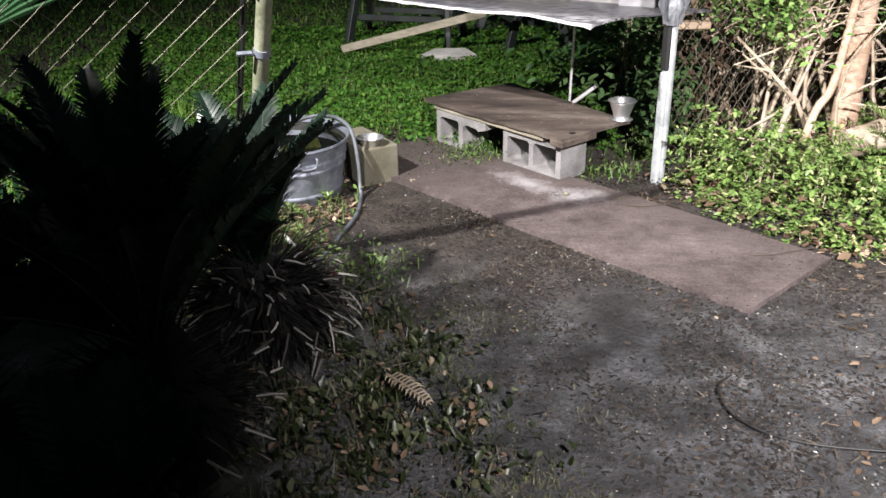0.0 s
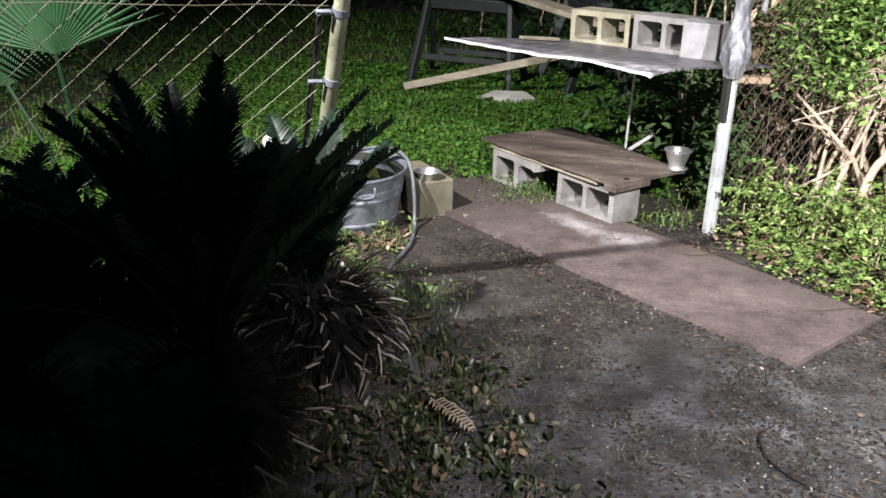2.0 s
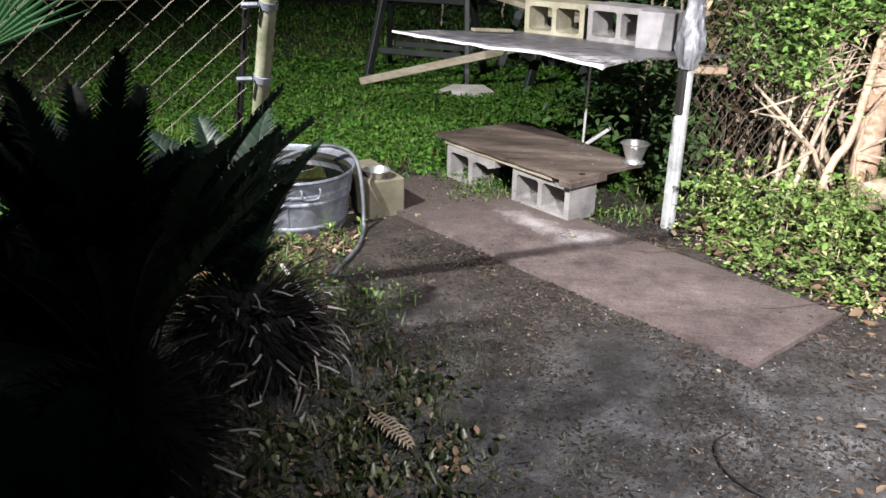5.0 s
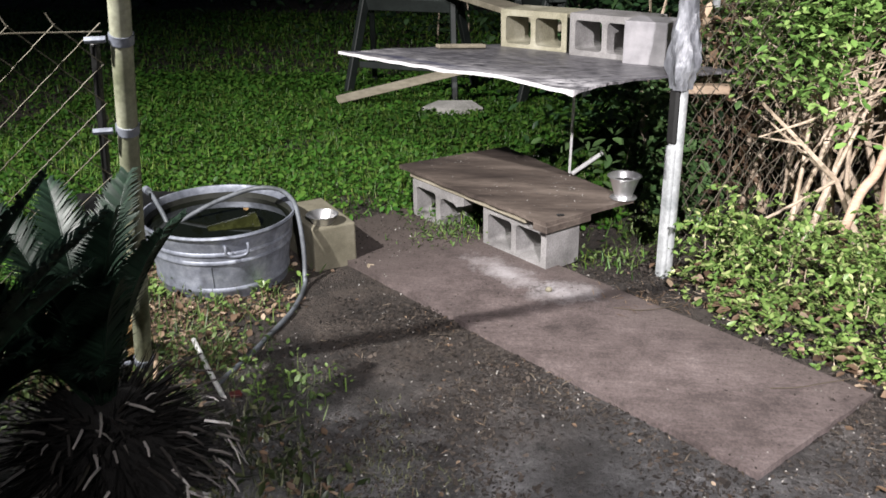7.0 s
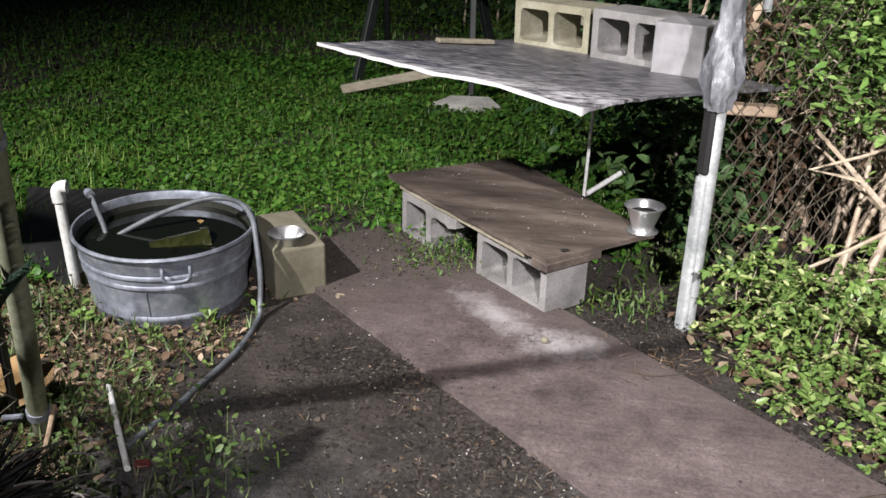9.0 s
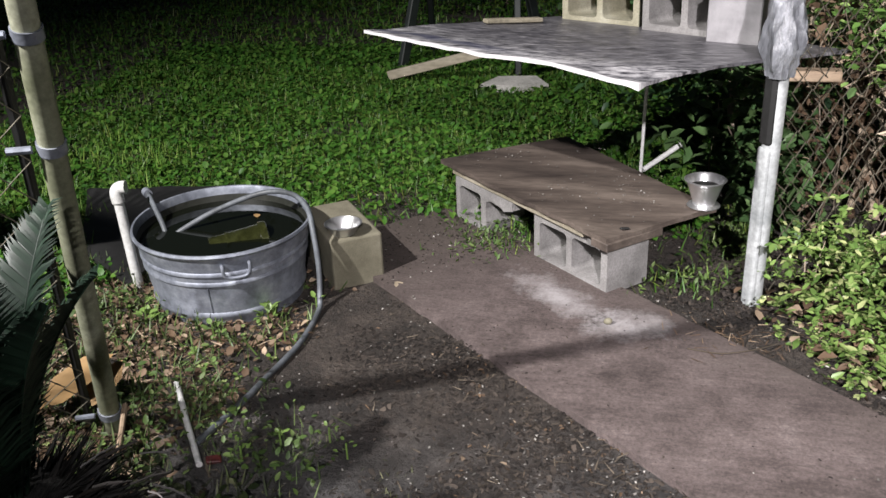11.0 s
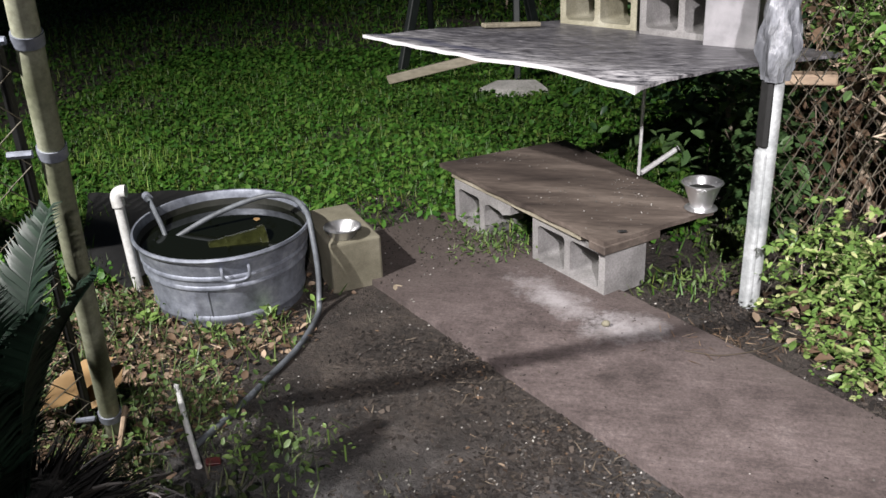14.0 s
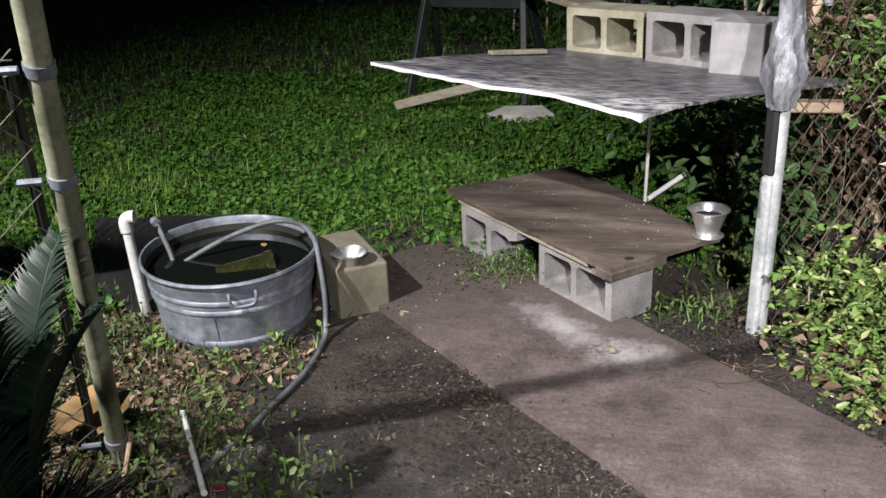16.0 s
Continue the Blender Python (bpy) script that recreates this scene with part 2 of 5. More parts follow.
M = {
    "ground": ground_material(),
    "concrete": surface("block_concrete", (0.105, 0.1, 0.097), (0.195, 0.188, 0.184), (0.29, 0.28, 0.276), 0.9, 0, 5, 130, 0.9, 0.004),
    "concrete_tan": surface("tan_concrete", (0.088, 0.08, 0.054), (0.15, 0.138, 0.098), (0.205, 0.19, 0.142), 0.9, 0, 6, 300, 0.4, 0.002),
    "concrete_white": surface("limewashed_concrete", (0.15, 0.146, 0.153), (0.22, 0.214, 0.223), (0.29, 0.282, 0.292), 0.85, 0, 9, 420, 0.3, 0.002),
    "concrete_yellow": surface("algae_stained_concrete", (0.16, 0.15, 0.1), (0.25, 0.235, 0.17), (0.34, 0.325, 0.255), 0.9, 0, 7, 130, 0.8, 0.003),
    "plywood": plywood_material(),
    "streaked_plywood": wood("dark_streaked_plywood", (0.026, 0.019, 0.016), (0.076, 0.059, 0.049), (0.165, 0.134, 0.112), (0, 0, radians(45)), 0.65),
    "raw_wood": wood("raw_lumber", (0.2, 0.14, 0.09), (0.3, 0.22, 0.15), (0.42, 0.32, 0.23), (0, 0, radians(49))),
    "grey_wood": wood("grey_lumber", (0.13, 0.115, 0.08), (0.22, 0.195, 0.145), (0.31, 0.28, 0.22), (0, 0, radians(10))),
    "zinc": surface("galvanised_steel", (0.14, 0.152, 0.185), (0.24, 0.26, 0.31), (0.37, 0.395, 0.45), 0.5, 0.45, 11, 34, 0.25, 0.003),
    "pipe": surface("weathered_pipe", (0.15, 0.16, 0.1), (0.27, 0.28, 0.195), (0.4, 0.4, 0.31), 0.55, 0.2, 5, 60, 0.2, 0.002),
    "pipe_white": surface("chalky_grey_paint", (0.2, 0.215, 0.22), (0.31, 0.325, 0.33), (0.42, 0.435, 0.44), 0.6, 0.1, 8, 60, 0.25, 0.002),
    "wrap": surface("grey_plastic_film", (0.06, 0.063, 0.07), (0.13, 0.135, 0.15), (0.3, 0.31, 0.335), 0.3, 0, 14, 60, 0.8, 0.01, (1, 1, 0.3)),
    "wire": surface("rusted_wire", (0.07, 0.06, 0.042), (0.115, 0.104, 0.078), (0.17, 0.157, 0.125), 0.55, 0.4, 20, 80, 0.1, 0.001),
    "pvc": surface("white_pvc", (0.5, 0.5, 0.48), (0.6, 0.6, 0.59), (0.68, 0.68, 0.67), 0.4, 0, 6, 60, 0.05, 0.001),
    "hose": surface("grey_rubber_hose", (0.04, 0.043, 0.046), (0.085, 0.094, 0.105), (0.16, 0.176, 0.196), 0.5, 0, 8, 70, 0.1, 0.001),
    "black": surface("black_plastic", (0.006, 0.006, 0.006), (0.01, 0.01, 0.01), (0.016, 0.016, 0.016), 0.6, 0, 5, 60, 0.1, 0.002),
    "dark_green_plastic": surface("dark_green_plastic", (0.006, 0.009, 0.008), (0.011, 0.015, 0.014), (0.018, 0.025, 0.022), 0.6, 0, 6, 50, 0.1, 0.002),
    "slime": surface("dark_slime", (0.008, 0.009, 0.007), (0.016, 0.017, 0.013), (0.035, 0.036, 0.03), 0.5, 0, 10, 60, 0.3, 0.002),
    "pot_green": surface("wet_green_plastic", (0.01, 0.011, 0.003), (0.018, 0.02, 0.006), (0.036, 0.04, 0.014), 0.18, 0, 12, 40, 0.3, 0.003),
    "bark": surface("shrub_bark", (0.22, 0.17, 0.12), (0.38, 0.305, 0.225), (0.52, 0.44, 0.35), 0.85, 0, 8, 70, 0.6, 0.004),
    "trunk": surface("smooth_tan_trunk", (0.26, 0.17, 0.11), (0.4, 0.27, 0.19), (0.5, 0.37, 0.27), 0.8, 0, 3, 40, 0.5, 0.006, (1, 1, 3)),
    # sago tones near black: the palms' shade is put into the colour
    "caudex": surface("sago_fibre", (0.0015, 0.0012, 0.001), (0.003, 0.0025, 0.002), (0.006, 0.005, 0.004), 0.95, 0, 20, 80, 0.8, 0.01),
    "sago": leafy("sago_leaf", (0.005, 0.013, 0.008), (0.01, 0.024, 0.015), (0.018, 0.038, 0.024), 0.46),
    # last few stubs turn pale, as painted glints
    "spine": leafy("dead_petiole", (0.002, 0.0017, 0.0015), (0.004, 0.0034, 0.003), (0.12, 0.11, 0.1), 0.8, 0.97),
    "grass": leafy("lawn_blade", (0.025, 0.07, 0.009), (0.046, 0.116, 0.014), (0.13, 0.165, 0.036), 0.5),
    # lighter copy of lawn_blade: stronger light by the fence put into colour
    "lit_grass": leafy("lit_grass_blade", (0.055, 0.13, 0.016), (0.1, 0.2, 0.028), (0.2, 0.27, 0.06), 0.5),
    "ivy": leafy("ivy_leaf", (0.035, 0.075, 0.028), (0.065, 0.12, 0.042), (0.11, 0.18, 0.07), 0.4),
    # dim copy of vine_leaf: the darkness behind the table put into colour
    "dim_leaf": leafy("dim_bush_leaf", (0.009, 0.022, 0.01), (0.018, 0.04, 0.016), (0.032, 0.06, 0.024), 0.45),
    "clover": leafy("lawn_leaf", (0.02, 0.066, 0.009), (0.042, 0.116, 0.014), (0.085, 0.16, 0.028), 0.45),
    "hedge": leafy("hedge_leaf", (0.055, 0.115, 0.027), (0.105, 0.19, 0.046), (0.21, 0.3, 0.1), 0.35),
    "cover": leafy("groundcover_leaf", (0.062, 0.115, 0.028), (0.125, 0.195, 0.05), (0.31, 0.33, 0.155), 0.38, 0.7),
    "weed": leafy("weed_leaf", (0.03, 0.055, 0.015), (0.06, 0.1, 0.025), (0.1, 0.14, 0.045), 0.5),
    # dim copy of weed_leaf: the bed's low light and glints put into its tones
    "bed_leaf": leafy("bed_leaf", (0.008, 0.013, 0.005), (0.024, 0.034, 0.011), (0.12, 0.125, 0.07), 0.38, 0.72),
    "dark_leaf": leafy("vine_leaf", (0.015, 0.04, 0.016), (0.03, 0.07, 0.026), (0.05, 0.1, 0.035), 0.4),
    "palm": leafy("fan_palm_leaf", (0.006, 0.022, 0.009), (0.01, 0.038, 0.014), (0.019, 0.058, 0.022), 0.5),
    "litter": leafy("fallen_leaf", (0.04, 0.025, 0.016), (0.125, 0.08, 0.05), (0.34, 0.26, 0.19), 0.7, 0.7),
    "chip": leafy("pale_chip", (0.08, 0.075, 0.07), (0.16, 0.15, 0.14), (0.42, 0.4, 0.38), 0.7),
    "twig": leafy("dry_twig", (0.03, 0.024, 0.018), (0.07, 0.055, 0.04), (0.16, 0.13, 0.1), 0.8),
    "moss": leafy("short_dry_grass", (0.045, 0.055, 0.02), (0.085, 0.095, 0.04), (0.15, 0.15, 0.08), 0.6),
    "husk": leafy("pale_husk", (0.25, 0.2, 0.15), (0.31, 0.255, 0.19), (0.37, 0.31, 0.24), 0.7),
    "red": surface("faded_red_plastic", (0.03, 0.006, 0.006), (0.06, 0.01, 0.009), (0.11, 0.02, 0.018), 0.5, 0, 30, 120, 0.2, 0.001),
    "crumb": leafy("soil_crumb", (0.009, 0.007, 0.006), (0.024, 0.019, 0.016), (0.06, 0.048, 0.04), 0.95),
    "yellow": leafy("yellowed_leaf", (0.2, 0.12, 0.05), (0.26, 0.16, 0.07), (0.32, 0.21, 0.1), 0.6),
    "vinyl": banner_material(),
    "slab": surface("pale_slab", (0.3, 0.29, 0.27), (0.42, 0.41, 0.39), (0.52, 0.5, 0.48), 0.85, 0, 6, 70, 0.4, 0.003),
    "wall": surface("house_siding_paint", (0.3, 0.3, 0.28), (0.38, 0.38, 0.36), (0.44, 0.44, 0.42), 0.8, 0, 2, 30, 0.2, 0.003),
}
# stalk glints put in as colour, palest on a few stalks
M["glint_spine"], _t, _b = nodes_of("glint_petiole")
_t.links.new(ramp(_t, _t.nodes.new("ShaderNodeObjectInfo").outputs["Random"], [(0.0, (0.02, 0.017, 0.015)), (0.6, (0.06, 0.054, 0.05)), (1.0, (0.45, 0.42, 0.4))]), _b.inputs["Base Color"])
_b.inputs["Roughness"].default_value = 0.45
M["steel"], _t, _b = nodes_of("polished_steel")
_b.inputs["Metallic"].default_value, _b.inputs["Roughness"].default_value, _b.inputs["Base Color"].default_value = 0.9, 0.3, (0.75, 0.75, 0.76, 1)
bump(_t, _b, noise_tex(_t, coords(_t), 30, 3), 0.08, 0.002)
M["water"], _t, _b = nodes_of("dark_water")
_b.inputs["Roughness"].default_value, _b.inputs["Base Color"].default_value = 0.03, (0.004, 0.005, 0.003, 1)
bump(_t, _b, noise_tex(_t, coords(_t), 14, 2), 0.04, 0.004)


# ---- mesh helpers ----
def thing(name, at, label, category, group="", kind=""):
    e = new(name)
    e.location = at
    e.empty_display_size = 0.1
    return tagged(e, label, category, group, kind)


def mesh_of(name, bm, material, smooth=False):
    me = bpy.data.meshes.new(name)
    bmesh.ops.recalc_face_normals(bm, faces=bm.faces)
    bm.to_mesh(me)
    bm.free()
    me.materials.append(M[material])
    if smooth:
        me.shade_smooth()
        me.set_sharp_from_angle(angle=radians(40))
    return me


def part(name, bm, material, parent, label="", smooth=False):
    """One mesh, given in world places, under a thing or a part."""
    me = bm if isinstance(bm, bpy.types.Mesh) else mesh_of(name, bm, material, smooth)
    ob = new(name, me)
    ob.parent = parent
    top = parent
    while top.parent:
        top = top.parent
    if parent is top:
        ob.matrix_parent_inverse = top.matrix_basis.inverted()
    return tagged(ob, label)


def solo(name, bm, material, label, category, group="", kind="", smooth=False):
    me = bm if isinstance(bm, bpy.types.Mesh) else mesh_of(name, bm, material, smooth)
    return tagged(new(name, me), label, category, group, kind)


def box(size, m=Matrix(), bevel=0.004, seg=1, bm=None):
    bm = bm or bmesh.new()
    r = bmesh.ops.create_cube(bm, size=1.0)
    vs = r["verts"]
    bmesh.ops.scale(bm, vec=size, verts=vs)
    if bevel:
        es = list({e for v in vs for e in v.link_edges})
        g = bmesh.ops.bevel(bm, geom=es, offset=bevel, segments=seg, affect="EDGES", profile=0.5)
        vs = list({v for f in g["faces"] for v in f.verts} | {v for v in vs if v.is_valid})
    bmesh.ops.transform(bm, matrix=m, verts=vs)
    return bm


def tube(points, radius, n=10, bm=None, cap=True):
    """A round bar through points; radius a number or one a point."""
    bm = bm or bmesh.new()
    ps = [Vector(p) for p in points]
    rs = radius if isinstance(radius, (list, tuple)) else [radius] * len(ps)
    rings, side = [], None
    for i, p in enumerate(ps):
        d = (ps[min(i + 1, len(ps) - 1)] - ps[max(i - 1, 0)]).normalized()
        if side is None:
            side = d.orthogonal().normalized()
        side = (side - d * side.dot(d)).normalized()
        up = d.cross(side)
        rings.append([bm.verts.new(p + (side * math.cos(a) + up * math.sin(a)) * rs[i]) for a in (2 * math.pi * k / n for k in range(n))])
    for a, b in zip(rings, rings[1:]):
        for k in range(n):
            bm.faces.new((a[k], a[(k + 1) % n], b[(k + 1) % n], b[k]))
    if cap:
        bm.faces.new(rings[0][::-1])
        bm.faces.new(rings[-1])
    return bm


def spline(points, steps=8):
    """Catmull-Rom through points."""
    ps = [Vector(p) for p in points]
    ps = [2 * ps[0] - ps[1]] + ps + [2 * ps[-1] - ps[-2]]
    out = []
    for i in range(1, len(ps) - 2):
        for s in range(steps):
            u = s / steps
            a, b, c, d = ps[i - 1:i + 3]
            out.append(0.5 * (2 * b + (c - a) * u + (2 * a - 5 * b + 4 * c - d) * u * u + (3 * b - a - 3 * c + d) * u ** 3))
    return out + [ps[-2]]


def lathe(profile, m=Matrix(), n=40, sx=1.0, sy=1.0, bm=None):
    """A turned shell: profile of (radius, z) from outside round to inside."""
    bm = bm or bmesh.new()
    rings = []
    for r, z in profile:
        if r < 1e-5:
            rings.append([bm.verts.new(m @ Vector((0, 0, z)))])
        else:
            rings.append([bm.verts.new(m @ Vector((r * sx * math.cos(a), r * sy * math.sin(a), z))) for a in (2 * math.pi * k / n for k in range(n))])
    for a, b in zip(rings, rings[1:]):
        for k in range(n):
            q = [a[k % len(a)], a[(k + 1) % len(a)], b[(k + 1) % len(b)], b[k % len(b)]]
            q = list(dict.fromkeys(q))
            if len(q) > 2:
                bm.faces.new(q)
    return bm


def tri_mesh(name, V, F, material):
    me = bpy.data.meshes.new(name)
    me.vertices.add(len(V))
    me.vertices.foreach_set("co", np.asarray(V, np.float32).ravel())
    me.loops.add(len(F) * 3)
    me.loops.foreach_set("vertex_index", np.asarray(F, np.int32).ravel())
    me.polygons.add(len(F))
    me.polygons.foreach_set("loop_start", np.arange(0, len(F) * 3, 3, dtype=np.int32))
    me.update(calc_edges=True)
    me.validate()
    me.materials.append(M[material])
    return me


LEAF = (np.array([(0, 0, 0), (-0.26, 0.35, 0.06), (0.26, 0.35, 0.06), (0, 0.45, 0), (-0.18, 0.75, 0.03), (0.18, 0.75, 0.03), (0, 1.0, -0.08)]),
        np.array([(0, 2, 3), (0, 3, 1), (3, 2, 5), (1, 3, 4), (3, 5, 6), (4, 3, 6)]))
ROUND = (np.array([(0, 0, 0), (-0.4, 0.3, 0.08), (0.4, 0.3, 0.08), (0, 0.5, 0), (-0.38, 0.7, 0.05), (0.38, 0.7, 0.05), (0, 1.0, -0.05)]), LEAF[1])
BLADE = (np.array([(-0.5, 0, 0), (0.5, 0, 0), (-0.4, 0.5, 0.06), (0.4, 0.5, 0.06), (0, 1.0, 0.28)]), np.array([(0, 1, 3), (0, 3, 2), (2, 3, 4)]))
CHIP = (np.array([(-0.5, -0.3, 0), (0.5, -0.35, 0.02), (0.45, 0.3, 0.06), (-0.4, 0.35, 0.03), (0, 0, 0.12)]), np.array([(0, 1, 4), (1, 2, 4), (2, 3, 4), (3, 0, 4)]))


def scatter(shape, pos, yaw, pitch, roll, sx, sy, sz=None):
    """Copies of a small shape, joined: leaf axis y, first rolled about y, then pitched up from the ground, then turned."""
    V, F = shape
    n = len(pos)
    sz = sx if sz is None else sz
    P = V[None] * np.stack([np.broadcast_to(sx, n), np.broadcast_to(sy, n), np.broadcast_to(sz, n)], -1)[:, None]
    c, s = np.cos(roll)[:, None], np.sin(roll)[:, None]
    x, y, z = P[..., 0] * c + P[..., 2] * s, P[..., 1], -P[..., 0] * s + P[..., 2] * c
    c, s = np.cos(pitch)[:, None], np.sin(pitch)[:, None]
    y, z = y * c - z * s, y * s + z * c
    c, s = np.cos(yaw)[:, None], np.sin(yaw)[:, None]
    x, y = x * c - y * s, x * s + y * c
    P = np.stack([x, y, z], -1) + np.asarray(pos)[:, None]
    return P.reshape(-1, 3), (F[None] + (np.arange(n) * len(V))[:, None, None]).reshape(-1, 3)


def joined(pieces):
    Vs, Fs, k = [], [], 0
    for V, F in pieces:
        Vs.append(V)
        Fs.append(F + k)
        k += len(V)
    return np.concatenate(Vs), np.concatenate(Fs)


def uni(a, b, n):
    return rng.uniform(a, b, n)


def gz(x, y):
    """Height of the ground."""
    return 0.006 * math.sin(1.7 * x + 0.6) * math.sin(1.3 * y) + 0.004 * noise.noise((x * 2.5, y * 2.5, 0)) + 0.003 * noise.noise((x * 9, y * 9, 3))


def on_ground(xy, lift=0.0):
    return np.array([(x, y, gz(x, y) + lift) for x, y in xy])


# ---- ground ----
def ground():
    xs = np.unique(np.concatenate([np.linspace(-60, -4, 15), np.linspace(-4, 4, 161), np.linspace(4, 60, 15)]))
    ys = np.unique(np.concatenate([np.linspace(-40, -0.5, 12), np.linspace(-0.5, 9, 191), np.linspace(9, 80, 18)]))
    V = np.array([(x, y, gz(x, y) if abs(x) < 5 and -1 < y < 10 else 0.0) for y in ys for x in xs])
    nx = len(xs)
    F = []
    for j in range(len(ys) - 1):
        for i in range(nx - 1):
            a = j * nx + i
            F += [(a, a + 1, a + nx + 1), (a, a + nx + 1, a + nx)]
    ob = solo("ground", tri_mesh("ground", V, F, "ground"), "", "trodden dark soil with grit, leaf bits and damp patches", "ground", kind="structure")
    ob.data.shade_smooth()


ground()


# ---- concrete blocks ----
def block_mesh(name, material, broken=False):
    """Hollow block, 406 x 203 x 200 mm, on its side so that both cores run from front to back."""
    L, D, H = 0.406, 0.2, 0.203
    bm = bmesh.new()

    def loop(pts):
        vs = [bm.verts.new((x, 0, z)) for x, z in pts]
        return [bm.edges.new((vs[i], vs[(i + 1) % len(vs)])) for i in range(len(vs))]

    def hole(x0, x1, z0, z1, r=0.018):
        pts = []
        for cx, cz, a0 in ((x1 - r, z0 + r, -90), (x1 - r, z1 - r, 0), (x0 + r, z1 - r, 90), (x0 + r, z0 + r, 180)):
            pts += [(cx + r * math.cos(radians(a0 + a)), cz + r * math.sin(radians(a0 + a))) for a in (0, 30, 60, 90)]
        return pts

    w = 0.032
    if broken:
        edges = loop([(0, 0.004), (0.004, 0), (0.21, 0), (0.215, 0.012), (0.226, 0.05), (0.222, 0.12), (0.228, 0.152), (0.26, 0.163), (0.33, 0.158),
                      (0.352, 0.147), (0.37, 0.154), (L, 0.165), (L, H - 0.004), (L - 0.004, H), (0.004, H), (0, H - 0.004)])
    else:
        edges = loop([(0, 0.005), (0.005, 0), (L - 0.005, 0), (L, 0.005), (L, H - 0.005), (L - 0.005, H), (0.005, H), (0, H - 0.005)])
        edges += loop(hole(L / 2 + 0.015, L - w, w, H - w))
    edges += loop(hole(w, L / 2 - 0.015, w, H - w))
    faces = [f for f in bmesh.ops.triangle_fill(bm, use_beauty=True, edges=edges)["geom"] if isinstance(f, bmesh.types.BMFace)]
    ext = bmesh.ops.extrude_face_region(bm, geom=faces)
    bmesh.ops.translate(bm, vec=(0, D, 0), verts=[v for v in ext["geom"] if isinstance(v, bmesh.types.BMVert)])
    return mesh_of(name, bm, material)


def place_block(me, label, m, group):
    ob = tagged(new("concrete_block", me), label, "concrete block", group)
    ob.matrix_world = m
    return ob


whole = block_mesh("concrete_block", "concrete")
place_block(whole, "grey hollow concrete block on its side under the plank platform", pose(0.252, 4.62, 0.004, 0, 0, -43.5), "blocks under the platform")
place_block(block_mesh("broken_block", "concrete", True), "broken grey concrete block with its lower corner gone, under the platform", pose(-0.134, 4.985, 0.003, 0, 0, -45), "blocks under the platform")
place_block(block_mesh("yellow_block", "concrete_yellow"), "hollow concrete block stained yellowish, on the vinyl-covered board", pose(0.256, 5.527, 0.757, 0, -1, -33), "blocks on the raised board")
place_block(whole, "grey hollow concrete block lying on the vinyl-covered board", pose(0.610, 5.20, 0.782, 0, -1, -38), "blocks on the raised board")
place_block(mesh_of("half_block", box((0.194, 0.194, 0.194), Matrix.Translation((0.097, 0.097, 0.097)), 0.004), "concrete_white"), "whitish square half block with a solid face, on the board", pose(0.844, 4.872, 0.80, 0, 0, -22), "blocks on the raised board")


# ---- plank platform ----
def platform():
    p = thing("plank_platform", (0.4, 4.85, 0.195), "low platform of dark streaked weathered boards lying on concrete blocks", "platform")
    a, f, r, b = Vector((-0.212, 5.042, 0)), Vector((0.539, 4.283, 0)), Vector((0.915, 4.617, 0)), Vector((0.295, 5.425, 0))
    u = (f - a).normalized()
    yaw = math.degrees(math.atan2(u.y, u.x))
    v = Vector((-u.y, u.x, 0))
    bm = bmesh.new()
    n, k = 30, 16
    g = [[[None] * (k + 1) for _ in range(n + 1)] for _ in (0, 1)]
    for lay in (0, 1):
        for i in range(n + 1):
            for j in range(k + 1):
                q = a.lerp(f, i / n).lerp(b.lerp(r, i / n), j / k)
                wear = 0.005 * noise.noise((i * 0.35, j * 0.5, 6)) if i in (0, n) or j in (0, k) else 0
                q = q + u * wear * (i in (0, n)) + v * wear * (j in (0, k))
                q.z = 0.238 + 0.018 * lay + 0.005 * noise.noise((q.x * 3, q.y * 3, 7))
                g[lay][i][j] = bm.verts.new(q)
        for i in range(n):
            for j in range(k):
                bm.faces.new((g[lay][i][j], g[lay][i + 1][j], g[lay][i + 1][j + 1], g[lay][i][j + 1]))
    rim = [(i, 0) for i in range(n)] + [(n, j) for j in range(k)] + [(i, k) for i in range(n, 0, -1)] + [(0, j) for j in range(k, 0, -1)]
    for (i, j), (i2, j2) in zip(rim, rim[1:] + rim[:1]):
        bm.faces.new((g[0][i][j], g[0][i2][j2], g[1][i2][j2], g[1][i][j]))
    part("sheet", bm, "streaked_plywood", p, "dark streaked plywood top with a worn edge")
    c = f + v * 0.128 - u * 0.03
    part("batten", box((0.085, 0.262, 0.032), pose(c.x, c.y, 0.223, 0, 0, yaw), 0.003), "streaked_plywood", p, "short dark batten under the front end")
    c = a + u * 0.5 + v * 0.045
    part("batten", box((0.86, 0.06, 0.026), pose(c.x, c.y, 0.221, 0, 0, yaw), 0.003), "grey_wood", p, "pale plank under the long edge")


platform()


